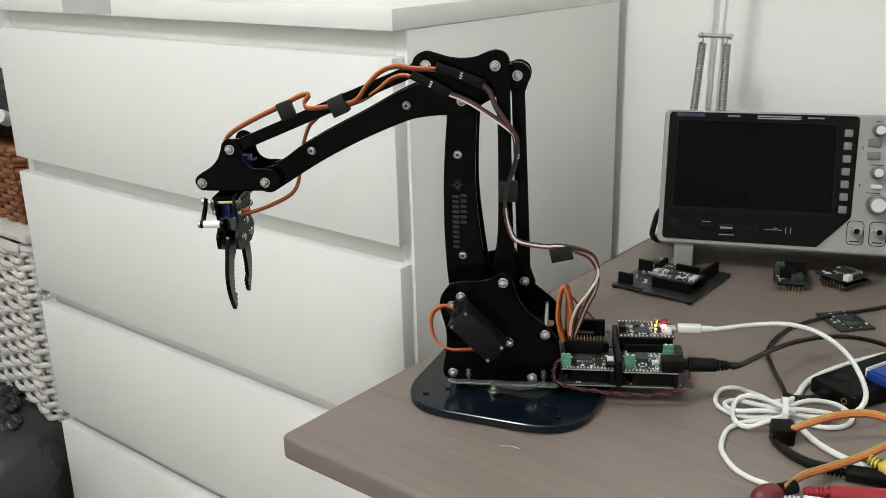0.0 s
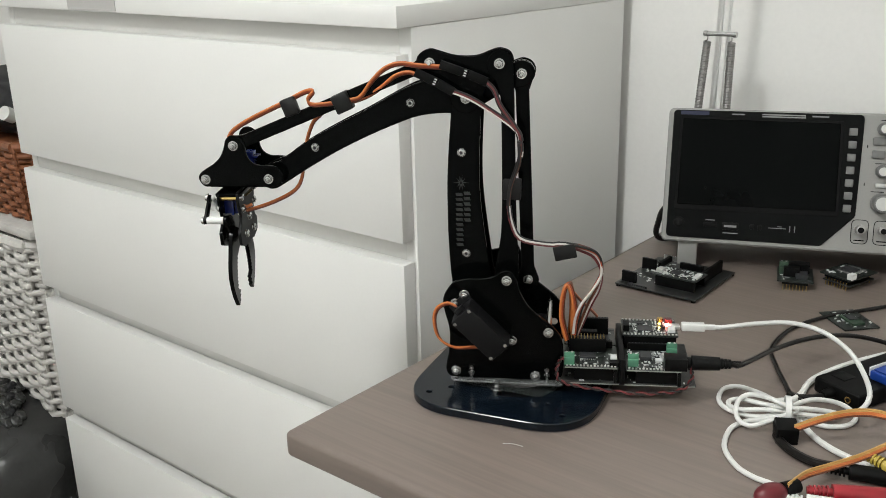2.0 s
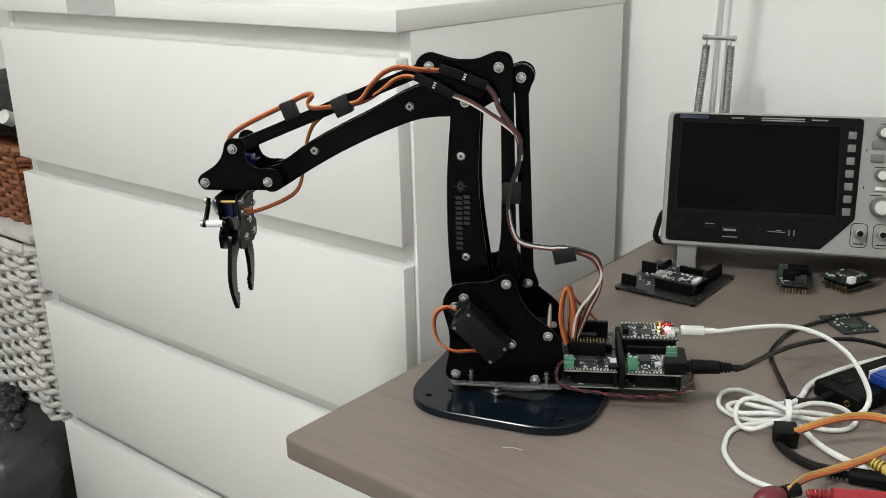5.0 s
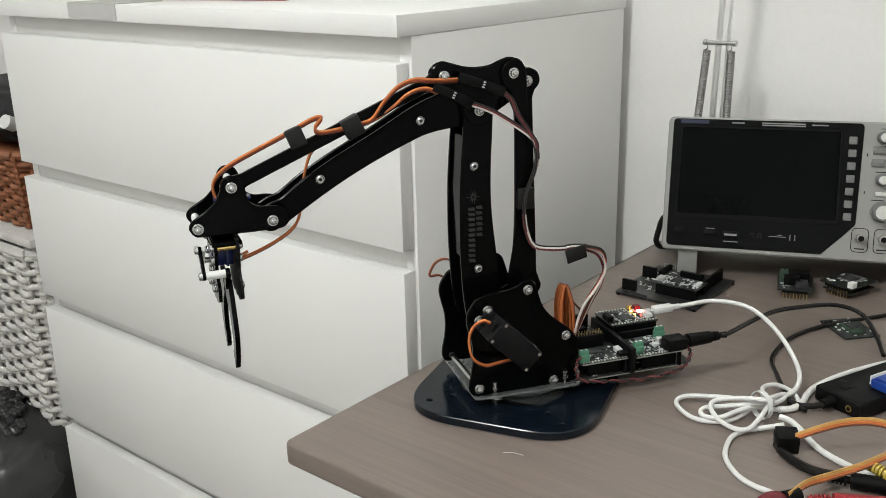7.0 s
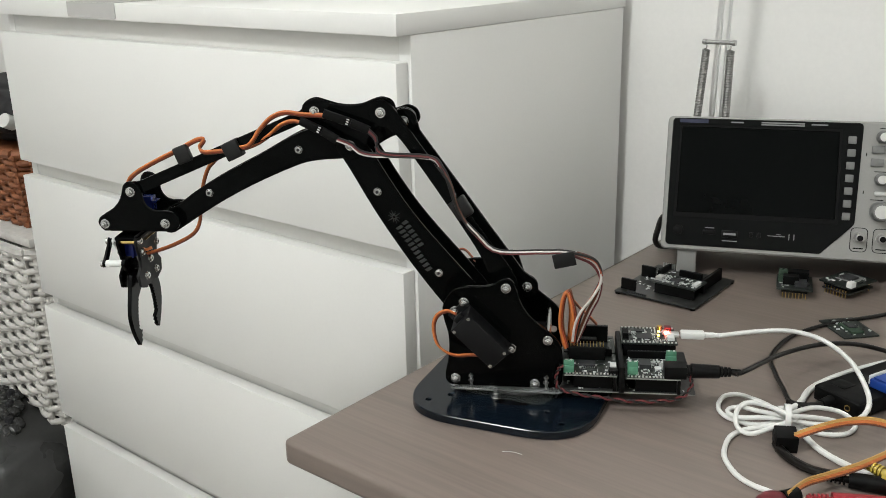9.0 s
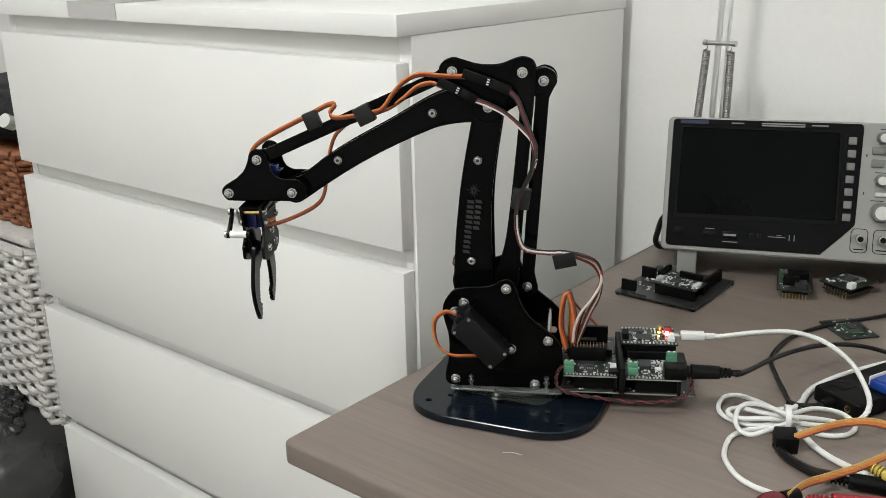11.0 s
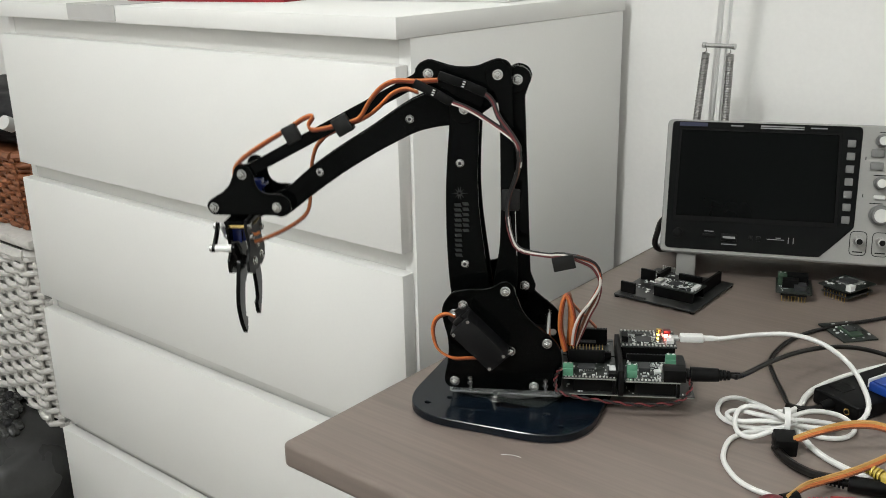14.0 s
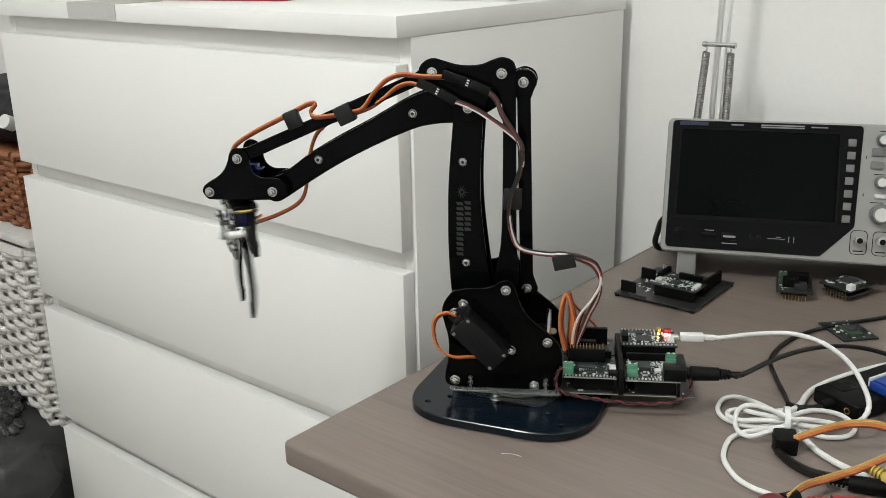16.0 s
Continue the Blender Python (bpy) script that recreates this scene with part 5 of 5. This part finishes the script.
USB_FAR = [(0.379, -0.09, 0.764), (0.399, -0.081, 0.765), (0.413, -0.062, 0.766), (0.421, -0.028, 0.766), (0.432, 0.007, 0.764), (0.4472, 0.0265, 0.76), (0.4651, 0.0273, 0.754), (0.4822, 0.0039, 0.75), (0.4888, -0.0114, 0.742), (0.4771, -0.0078, 0.732)]
DC_REST = [(0.372, -0.028, 0.753), (0.383, -0.009, 0.752), (0.39, 0.023, 0.75), (0.4, 0.062, 0.747), (0.413, 0.097, 0.742), (0.429, 0.123, 0.736), (0.449, 0.137, 0.73), (0.47, 0.136, 0.726)]
DC_NEAR = [(0.329, 0.041, 0.756), (0.339, 0.073, 0.754), (0.351, 0.11, 0.752), (0.367, 0.155, 0.748), (0.388, 0.188, 0.744), (0.41, 0.194, 0.738), (0.429, 0.173, 0.73), (0.447, 0.136, 0.726)]
DC_FAR = [(0.394, -0.128, 0.754), (0.406, -0.106, 0.75), (0.417, -0.078, 0.746), (0.425, -0.044, 0.742), (0.434, -0.004, 0.736), (0.444, 0.032, 0.732), (0.455, 0.078, 0.728), (0.470, 0.116, 0.726)]


def evenly(points, n):
    """n + 1 points at even steps along a smooth line."""
    pts = spline(points, 16)
    run = [0.0]
    for a, b in zip(pts, pts[1:]):
        run.append(run[-1] + (b - a).length)
    out, j = [], 0
    for i in range(n + 1):
        s = run[-1] * i / n
        while j < len(run) - 2 and run[j + 1] < s:
            j += 1
        out.append(pts[j].lerp(pts[j + 1], min(1, (s - run[j]) / max(1e-9, run[j + 1] - run[j]))))
    return out


def board_point(psi, r, l, z):
    return pose(*AXIS, DESK) @ pose(0, 0, 0, 0, 0, psi) @ Vector((r * SIZE, l * SIZE, z * SIZE))


def cable_line(psi, plug, plug2, rest, near, far, n):
    wn = min(1, max(0, (psi - 211.9) / 24.9))
    wf = min(1, max(0, (211.9 - psi) / 42.2))
    mid = [Vector(a) * (1 - wn - wf) + Vector(b) * wn + Vector(c) * wf for a, b, c in zip(rest, near, far)]
    return evenly([board_point(psi, *plug), board_point(psi, *plug2)] + mid[2:], n)


USB_PLUG, USB_PLUG2 = (-0.194, -0.020, 0.0538), (-0.203, -0.020, 0.0538)
DC_PLUG, DC_PLUG2 = (-0.202, 0.0465, 0.0445), (-0.212, 0.0465, 0.0445)
PIECES = 40


def moving_cable(name, label, mat, r, plug, plug2, rest, near, far):
    """A cable in short rigid pieces that shift with the turning board."""
    line = cable_line(211.9, plug, plug2, rest, near, far, PIECES)
    ln = max((b - a).length for a, b in zip(line, line[1:]))
    c = thing(name, label, "cable")
    m = mesh_of(tube([(0, 0, -0.2 * ln), (0, 0, 0), (0, 0, ln), (0, 0, 1.2 * ln)], r, 10, 1, smooth=False), "cable_piece", mat, 40)
    return c, [part("cable_piece", m, None, c) for _ in range(PIECES)]


def piece_pose(a, b):
    m = (b - a).to_track_quat("Z", "X").to_matrix().to_4x4()
    m.translation = a
    return m


COIL_AT = Vector((0.420, -0.040, 0.0))


def ring(points, n=10):
    """A closed smooth line through the given points."""
    P = [Vector(p) for p in points]
    k, out = len(P), []
    for i in range(k + 1):
        a, b, c, d = (P[(i + q) % k] for q in (-1, 0, 1, 2))
        for j in range(n if i < k else 2):
            t = j / n
            out.append(0.5 * (2 * b + (c - a) * t + (2 * a - 5 * b + 4 * c - d) * t * t + (3 * b - a - 3 * c + d) * t**3))
    return out


def coil():
    c = thing("cable_coil", "white data cable coiled and tied in loops on the desk", "cable", pose(*COIL_AT))
    loops = (
        [(0.4260, -0.0450, 0.7380), (0.4120, -0.0340, 0.7340), (0.3960, -0.0200, 0.7290), (0.3750, -0.0110, 0.7250), (0.3660, -0.0190, 0.7235), (0.3690, -0.0360, 0.7230), (0.3770, -0.0460, 0.7225), (0.3900, -0.0500, 0.7225), (0.4060, -0.0460, 0.7225), (0.4240, -0.0360, 0.7270), (0.4390, -0.0330, 0.7235), (0.4530, -0.0300, 0.7225), (0.4640, -0.0200, 0.7225), (0.4660, -0.0050, 0.7228), (0.4590, 0.0010, 0.7260), (0.4490, -0.0020, 0.7300), (0.4360, -0.0160, 0.7340)],
        [(0.4260, -0.0430, 0.7350), (0.4040, -0.0380, 0.7300), (0.3860, -0.0350, 0.7270), (0.3800, -0.0420, 0.7260), (0.3840, -0.0490, 0.7260), (0.3940, -0.0510, 0.7270), (0.4080, -0.0450, 0.7290), (0.4250, -0.0400, 0.7310), (0.4400, -0.0330, 0.7290), (0.4510, -0.0220, 0.7270), (0.4550, -0.0140, 0.7270), (0.4470, -0.0210, 0.7300), (0.4360, -0.0340, 0.7340)],
        [(0.4280, -0.0500, 0.7405), (0.4120, -0.0420, 0.7385), (0.3940, -0.0340, 0.7330), (0.3880, -0.0410, 0.7300), (0.3910, -0.0550, 0.7270), (0.3990, -0.0670, 0.7260), (0.4090, -0.0690, 0.7260), (0.4190, -0.0620, 0.7300), (0.4290, -0.0500, 0.7340), (0.4340, -0.0460, 0.7370)],
    )
    for lp in loops:
        part("cable_loop", tube([p - COIL_AT for p in ring(lp)], 0.0019, 10, smooth=False), CABLE, c)
    tie = [Vector((0.4265, -0.0440, 0.7335)) - COIL_AT + Vector((0.40 * 0.011 * math.cos(a), -0.9 * 0.011 * math.cos(a), 0.0110 * math.sin(a))) for a in np.linspace(0, 2 * math.pi, 18)]
    part("cable_tie", band(tie, (0.9, 0.45, 0), 0.0042, 0.0008, 3), NYLON, c, "white cable tie")
    return c


def cable(name, points, r, mat, label):
    return solo(name, tube(points, r, 10, 9), mat, label, "cable")


def desk_clutter():
    cable("data_cable_tail", [(0.4240, -0.0440, 0.7280), (0.4090, -0.0530, 0.7240), (0.4000, -0.0610, 0.7225), (0.3960, -0.0760, 0.7222), (0.4000, -0.0960, 0.7220), (0.4070, -0.1100, 0.7220), (0.4210, -0.1240, 0.7220), (0.4350, -0.1300, 0.7220), (0.4480, -0.1310, 0.7220), (0.4620, -0.1340, 0.7220), (0.490, -0.150, 0.7222)], 0.0020, CABLE, "white cable end lying in a curve on the desk")
    cable("data_cable_tail", [(0.4170, -0.0350, 0.7290), (0.4250, -0.0350, 0.7280), (0.4330, -0.0370, 0.7250), (0.4490, -0.0510, 0.7230), (0.4640, -0.0610, 0.7230), (0.4800, -0.0670, 0.7230), (0.4970, -0.0710, 0.7230), (0.51, -0.0730, 0.7235)], 0.0024, CABLE, "white printed cable end lying on the desk")
    cable("thin_black_cable", [(0.480, 0.300, 0.7222), (0.433, 0.263, 0.7222), (0.410, 0.231, 0.7222), (0.388, 0.197, 0.7222), (0.372, 0.164, 0.7222), (0.364, 0.128, 0.7222), (0.367, 0.083, 0.7222), (0.383, 0.051, 0.7222), (0.400, 0.024, 0.7225), (0.412, 0.006, 0.7225), (0.426, -0.002, 0.7228)], 0.0019, BLACKCABLE, "thin black cable curving over the desk")
    # black adapter box
    ad = thing("power_adapter", "black plastic adapter box with a round socket", "adapter", pose(0.4230, 0.0255, DESK, 0, 0, -22))
    b = box(0.0, 0.044, 0.0, 0.105, 0.0006, 0.0145, 0.0028, 3)
    part("body", b, HEADER, ad)
    part("socket_ring", join(cyl(0.0028, 0.0010, 20, m=pose(0.0340, 0.0002, 0.0075, 90))), BRASS, ad, "brass ring of the socket")
    part("socket_hole", cyl(0.0016, 0.0006, 16, m=pose(0.0340, -0.0008, 0.0075, 90)), HEADER, ad)
    part("inlet", join(cyl(0.0048, 0.012, 16, 0.0036, m=pose(0.0180, 0.0010, 0.0070, 90))), HEADER, ad)
    part("lead", tube([(0.0180, -0.010, 0.0070), (0.014, -0.017, 0.0055), (0.006, -0.022, 0.0035), (-0.004, -0.024, 0.0030)], 0.0026, 10), BLACKCABLE, ad)
    part("moulded_panel", box(0.006, 0.020, 0.012, 0.026, 0.0144, 0.0150, 0.0003), HEADER, ad)
    bl = thing("blue_adapter", "bright blue plastic connector box on the adapter", "adapter", pose(0.4600, 0.0455, DESK + 0.0147, 0, 0, -22))
    part("body", box(0.0, 0.046, 0.0, 0.070, 0.0, 0.0075, 0.0012), BLUE, bl)
    part("lid", box(0.002, 0.044, 0.002, 0.068, 0.0075, 0.0090, 0.0006), BLUE, bl)
    part("edge_strip", box(-0.0016, -0.0001, 0.001, 0.069, 0.002, 0.0095, 0.0003), NYLON, bl, "white edge strip")
    cable("grey_white_cable", [(0.409, -0.014, 0.7235), (0.417, -0.004, 0.7230), (0.419, 0.012, 0.7230), (0.4175, 0.026, 0.7230), (0.4185, 0.045, 0.7232), (0.427, 0.074, 0.7235), (0.441, 0.106, 0.7235), (0.462, 0.140, 0.7235), (0.50, 0.17, 0.7235)], 0.0026, CABLE, "white cable running behind the black adapter")
    # rainbow ribbon with its plug
    rb = thing("ribbon_lead", "flat orange, yellow and brown ribbon lead with black plug", "cable")
    line = [(0.440, -0.0670, 0.7330), (0.455, -0.060, 0.7420), (0.470, -0.046, 0.7460), (0.487, -0.038, 0.7480), (0.505, -0.041, 0.7480), (0.512, -0.054, 0.7460), (0.504, -0.069, 0.7420), (0.491, -0.086, 0.7360), (0.477, -0.106, 0.7330), (0.468, -0.124, 0.7330), (0.464, -0.146, 0.7330)]
    for k, mt in enumerate((W_YELLOW, W_YELLOW, W_ORANGE, W_ORANGE, W_BROWN)):
        d = Vector((-0.11, 0.43, 0.90)).normalized() * ((2 - k) * 0.00120)
        part("wire", tube([Vector(p) + d for p in line], 0.00075, 7, 8), mt, rb)
    pl = part("plug", box(-0.0080, 0.0080, -0.0080, 0.0080, -0.0070, 0.0070, 0.0012), HEADER, rb, "square black plug", pose(0.4335, -0.0645, 0.7275, 8, 0, 30))
    part("plug_rib", box(-0.0082, -0.0060, -0.0083, 0.0083, -0.0020, 0.0030, 0.0004), HEADER, pl)
    cable("thick_black_cable", [(0.428, -0.068, 0.7238), (0.436, -0.077, 0.7238), (0.448, -0.085, 0.7238), (0.463, -0.090, 0.7242), (0.478, -0.091, 0.7265)], 0.0034, BLACKCABLE, "thick black cable leading to a plug")

    def phono(name, at, mat, label, ln=0.036):
        p = thing(name, label, "plug", at, group="audio video plugs")
        part("grip", join(cyl(0.0056, ln, 20, 0.0062, m=pose(0, 0, 0, 0, 90), bevel=0.001)), mat, p)
        for k in range(5):
            part("relief_ring", cyl(0.0036 + 0.0002 * k, 0.0013, 14, m=pose(-0.0145 + 0.0027 * k, 0, 0, 0, 90)), mat, p)
        part("relief", cyl(0.0026, 0.016, 14, m=pose(-0.016, 0, 0, 0, 90)), mat, p)
        return p

    phono("red_plug", pose(0.4860, -0.1235, 0.7262, 0, 0, 28), RED, "red plastic phono plug on the desk", 0.045)
    phono("black_plug", pose(0.4870, -0.0910, 0.7264, 0, 0, 18), HEADER, "black plastic plug at the end of a thick cable", 0.045)
    phono("yellow_plug", pose(0.5070, -0.0800, 0.7330, 0, 6, -14), YELLOW, "yellow plastic phono plug", 0.04)
    phono("white_plug", pose(0.4760, -0.1440, 0.7252, 0, 0, 20), NYLON, "white plastic phono plug on the desk", 0.04)
    dr = thing("dark_red_plug", "rounded dark red plastic plug on the desk", "plug", pose(0.4560, -0.1540, 0.7290, 0, 0, 60))
    g = bmesh.new()
    bmesh.ops.create_uvsphere(g, u_segments=20, v_segments=12, radius=0.0078)
    bmesh.ops.scale(g, vec=(1.6, 1.0, 0.95), verts=g.verts)
    part("grip", g, DARKRED, dr, smooth=80)
    part("collar", cyl(0.0048, 0.012, 18, m=pose(0.010, 0, 0.001, 0, 90)), HEADER, dr)


# ---------------------------------------------------------------- beside the chest
def woven(name, w, d, h, flare, mat, rows, stakes, thick, bulge):
    """The woven wall of a basket: each strand passes before one stake and behind the next."""
    per = []
    n = 24
    for cx, cy, a0 in ((w / 2, d / 2, 0), (-w / 2, d / 2, 90), (-w / 2, -d / 2, 180), (w / 2, -d / 2, 270)):
        for j in range(n // 4):
            a = radians(a0 + 90 * j / (n // 4))
            per.append(Vector((cx - math.copysign(0.05, cx) + 0.05 * math.cos(a), cy - math.copysign(0.05, cy) + 0.05 * math.sin(a), 0)))
    per.append(per[0])
    ring = evenly(per, stakes * 8)[:-1]
    bms = []
    for i in range(rows):
        z = h * (i + 0.5) / rows
        k = 1 + flare * z / h
        pts = []
        for j, p in enumerate(ring):
            out = Vector((p.x, p.y, 0)).normalized()
            s = math.sin(math.pi * (j / 4 + i))
            pts.append(Vector((p.x * k, p.y * k, z)) + out * bulge * s)
        pts.append(pts[0])
        bms.append(tube(pts, thick, 6, smooth=False))
    return join(*bms), ring


def wicker(name, label, at, w, d, h, flare, mat, rows, stakes, thick, bulge, lid=False):
    t = thing(name, label, "basket", at)
    weave, ring = woven(name, w, d, h, flare, mat, rows, stakes, thick, bulge)
    tagged(part("weave", weave, mat, t, smooth=60), kind="stuff")
    posts = []
    for p in ring[::4]:
        k = 1 + flare
        posts.append(tube([Vector((p.x, p.y, 0)), Vector((p.x * k, p.y * k, h))], thick * 0.9, 6, 1, smooth=False))
    tagged(part("stake_work", join(*posts), mat, t, smooth=60), kind="stuff")
    k = 1 + flare
    rim = [Vector((p.x * k, p.y * k, h)) for p in ring[::2]]
    part("rim", tube(rim + rim[:2], thick * 1.7, 8, 2), mat, t)
    part("liner", box(-w / 2 + 0.02, w / 2 - 0.02, -d / 2 + 0.02, d / 2 - 0.02, 0.003, h - 0.005, 0.02), mat, t)
    part("bottom", box(-w / 2 + 0.03, w / 2 - 0.03, -d / 2 + 0.03, d / 2 - 0.03, 0, 0.003), mat, t)
    return t


def lump(sx, sy, sz, seed, amp=0.06, freq=3.0, flat=0.0):
    """A soft rounded body with uneven folds, resting on z = 0."""
    b = bmesh.new()
    bmesh.ops.create_icosphere(b, subdivisions=5, radius=1)
    for v in b.verts:
        c = v.co.copy()
        q = Vector([math.copysign(abs(k) ** 0.72, k) for k in c])
        s = 1 + amp * noise.noise(c * freq + Vector((seed, 0, 0))) + amp * 0.5 * noise.noise(c * freq * 2.7 + Vector((0, seed, 0)))
        v.co = Vector((q.x * sx * s, q.y * sy * s, max(-0.97 * sz, q.z * sz * s) + 0.97 * sz))
    return b


def left_side():
    wicker("laundry_basket", "tall white painted wicker laundry basket beside the chest", pose(-1.055, 0.215, 0.0), 0.40, 0.38, 0.600, 0.06, WICKER_W, 46, 24, 0.0062, 0.0062)
    lid = thing("basket_lid", "white padded lid of the wicker laundry basket", "lid", pose(-1.055, 0.215, 0.617))
    part("board", box(-0.218, 0.218, -0.205, 0.205, -0.002, 0.016, 0.006), WICKER_W, lid)
    wicker("brown_basket", "brown wicker basket standing on the white one", pose(-1.05, 0.215, 0.634), 0.36, 0.34, 0.130, 0.08, WICKER_B, 13, 30, 0.0049, 0.0050)
    bag = thing("black_bag", "black nylon bag lying on the brown basket", "bag", pose(-1.03, 0.20, 0.762))
    part("body", lump(0.19, 0.16, 0.056, 3.0, 0.10), BAGBLACK, bag, smooth=80)
    part("buckle", cyl(0.012, 0.02, 18, m=pose(0.125, -0.150, 0.050, 60, 30)), KNOB, bag, "pale grey buckle")
    bx = thing("cardboard_box", "tan cardboard box behind the black bag", "box", pose(-1.06, 0.33, 0.765, 0, 0, 8))
    part("carton", box(-0.16, 0.16, -0.07, 0.07, 0, 0.20, 0.002), CARD, bx)
    for y0, y1 in ((-0.07, -0.001), (0.001, 0.07)):
        part("flap", box(-0.16, 0.16, y0, y1, 0.2005, 0.203, 0.0005), CARD, bx)
    # leather bag on the floor in front
    lb = thing("leather_bag", "dark grey leather bag with leather rosettes on the floor", "bag", pose(-1.03, -0.005, 0.0))
    part("body", lump(0.208, 0.185, 0.155, 7.0, 0.05, 2.0), LEATHER, lb, smooth=80)
    for i in range(3):
        cx, cy, cz = 0.060 + 0.030 * i, 0.000 - 0.018 * i, 0.302 - 0.0050 * i * i
        for k in range(6):
            a = 2 * math.pi * k / 6 + i
            part("petal", lump(0.0115, 0.0095, 0.008, 11.0 + i + k, 0.10, 1.6), LEATHER, lb, "", pose(cx + 0.013 * math.cos(a), cy + 0.013 * math.sin(a), cz + 0.004 * math.sin(a * 2), 0, 20 * i))
        part("petal", lump(0.009, 0.009, 0.011, 31.0 + i, 0.10, 1.6), BAGBLACK, lb, "", pose(cx, cy, cz + 0.002))
    part("seam", tube([(-0.02, 0.11, 0.298), (-0.01, 0.02, 0.303), (0.03, -0.08, 0.290), (0.06, -0.155, 0.235)], 0.0022, 6), BAGBLACK, lb)
    part("red_tag", box(-0.012, 0.012, -0.010, 0.010, 0, 0.003, 0.001), DARKRED, lb, "small dark red tag", pose(0.185, -0.020, 0.150, 0, 60))
    tealbox = thing("dark_blue_bag", "dark blue fabric bag squeezed beside the chest", "bag", pose(-0.868, 0.09, 0.0))
    part("body", lump(0.045, 0.05, 0.16, 5.0, 0.06), material("dark_teal_fabric", (0.012, 0.022, 0.032), 0.8, grain=0.2, scale=300, bump=0.2), tealbox, smooth=80)


# ---------------------------------------------------------------- on the chest
def on_the_chest():
    top = 1.0178
    # thin grey strip covering part of the slab's top and front face
    film = thing("grey_strip", "grey strip over the chest's top and front edge", "film", pose(-0.536, 0.0, top))
    part("flap", box(-0.057, 0.057, -0.0032, -0.0024, -0.0195, 0.0), STRIPGREY, film)
    part("sheet", box(-0.057, 0.057, -0.0032, 0.070, 0.0002, 0.0010), STRIPGREY, film)
    bk = thing("red_folder", "red folder lying on the chest of drawers", "folder", pose(-0.46, 0.20, top, 0, 0, 14))
    part("cover", box(-0.13, 0.13, -0.10, 0.10, 0.0, 0.003, 0.0006), RED, bk)
    part("pages", box(-0.126, 0.126, -0.094, 0.096, 0.003, 0.014, 0.0006), NYLON, bk)
    part("cover", box(-0.13, 0.13, -0.10, 0.10, 0.014, 0.017, 0.0006), DARKRED, bk)
    lp = thing("silver_tablet", "thin silver and black tablet lying on the chest", "tablet", pose(-0.165, 0.310, top, 0, 0, 8))
    part("body", box(-0.125, 0.125, -0.095, 0.095, 0, 0.006, 0.002), TIN, lp)
    part("screen", box(-0.120, 0.120, -0.090, 0.090, 0.006, 0.0068), SCREEN, lp)


room()
chest()
desk()
ARM, PARTS = robot()
arm_wires(PARTS)
LEAD, UPPER_LEADS = bridge_pieces(ARM)
BOARDS = control_board()
oscilloscope()
desk_lamp()
carrier_board()
modules()
USB, USB_PIECES = moving_cable("data_cable", "white data cable from the processor board across the desk", CABLE, 0.0020, USB_PLUG, USB_PLUG2, USB_REST, USB_NEAR, USB_FAR)
DC, DC_PIECES = moving_cable("power_cable", "black power cable from the barrel plug across the desk", BLACKCABLE, 0.0021, DC_PLUG, DC_PLUG2, DC_REST, DC_NEAR, DC_FAR)
COIL = coil()
desk_clutter()
left_side()
on_the_chest()


def motions():
    rows = [(t, linkage(*rest)) for t, *rest in POSES]
    for name, ob in PARTS.items():
        walk(ob, [(t, links[name]) for t, links in rows])
    runs = [(t, bridge_line(*rest)) for t, *rest in POSES]
    for k, ob in enumerate(LEAD):
        walk(ob, [(t, piece_pose(line[k], line[k + 1])) for t, line in runs])
    for which, pieces in enumerate(UPPER_LEADS):
        runs = [(t, upper_line(which, *rest)) for t, *rest in POSES]
        for k, ob in enumerate(pieces):
            walk(ob, [(t, piece_pose(line[k], line[k + 1])) for t, line in runs])
    turns = [(t, psi) for t, psi, *_ in POSES]
    turns = [r for i, r in enumerate(turns) if i in (0, len(turns) - 1) or r[1] != turns[i - 1][1] or r[1] != turns[i + 1][1]]
    walk(BOARDS, [(t, pose(*AXIS, DESK, 0, 0, psi)) for t, psi in turns])
    for pieces, args in ((USB_PIECES, (USB_PLUG, USB_PLUG2, USB_REST, USB_NEAR, USB_FAR)), (DC_PIECES, (DC_PLUG, DC_PLUG2, DC_REST, DC_NEAR, DC_FAR))):
        lines = [(t, cable_line(psi, *args, PIECES)) for t, psi in turns]
        for k, ob in enumerate(pieces):
            walk(ob, [(t, piece_pose(line[k], line[k + 1])) for t, line in lines])
    coil_rows = []
    for t, psi in turns:
        wn = min(1, max(0, (psi - 211.9) / 24.9))
        wf = min(1, max(0, (211.9 - psi) / 42.2))
        at = COIL_AT + Vector((-0.026, 0.006, 0)) * wn + Vector((0.014, 0.010, 0)) * wf
        coil_rows.append((t, pose(*at, 0, 0, 38 * wn - 4 * wf)))
    walk(COIL, coil_rows)


motions()
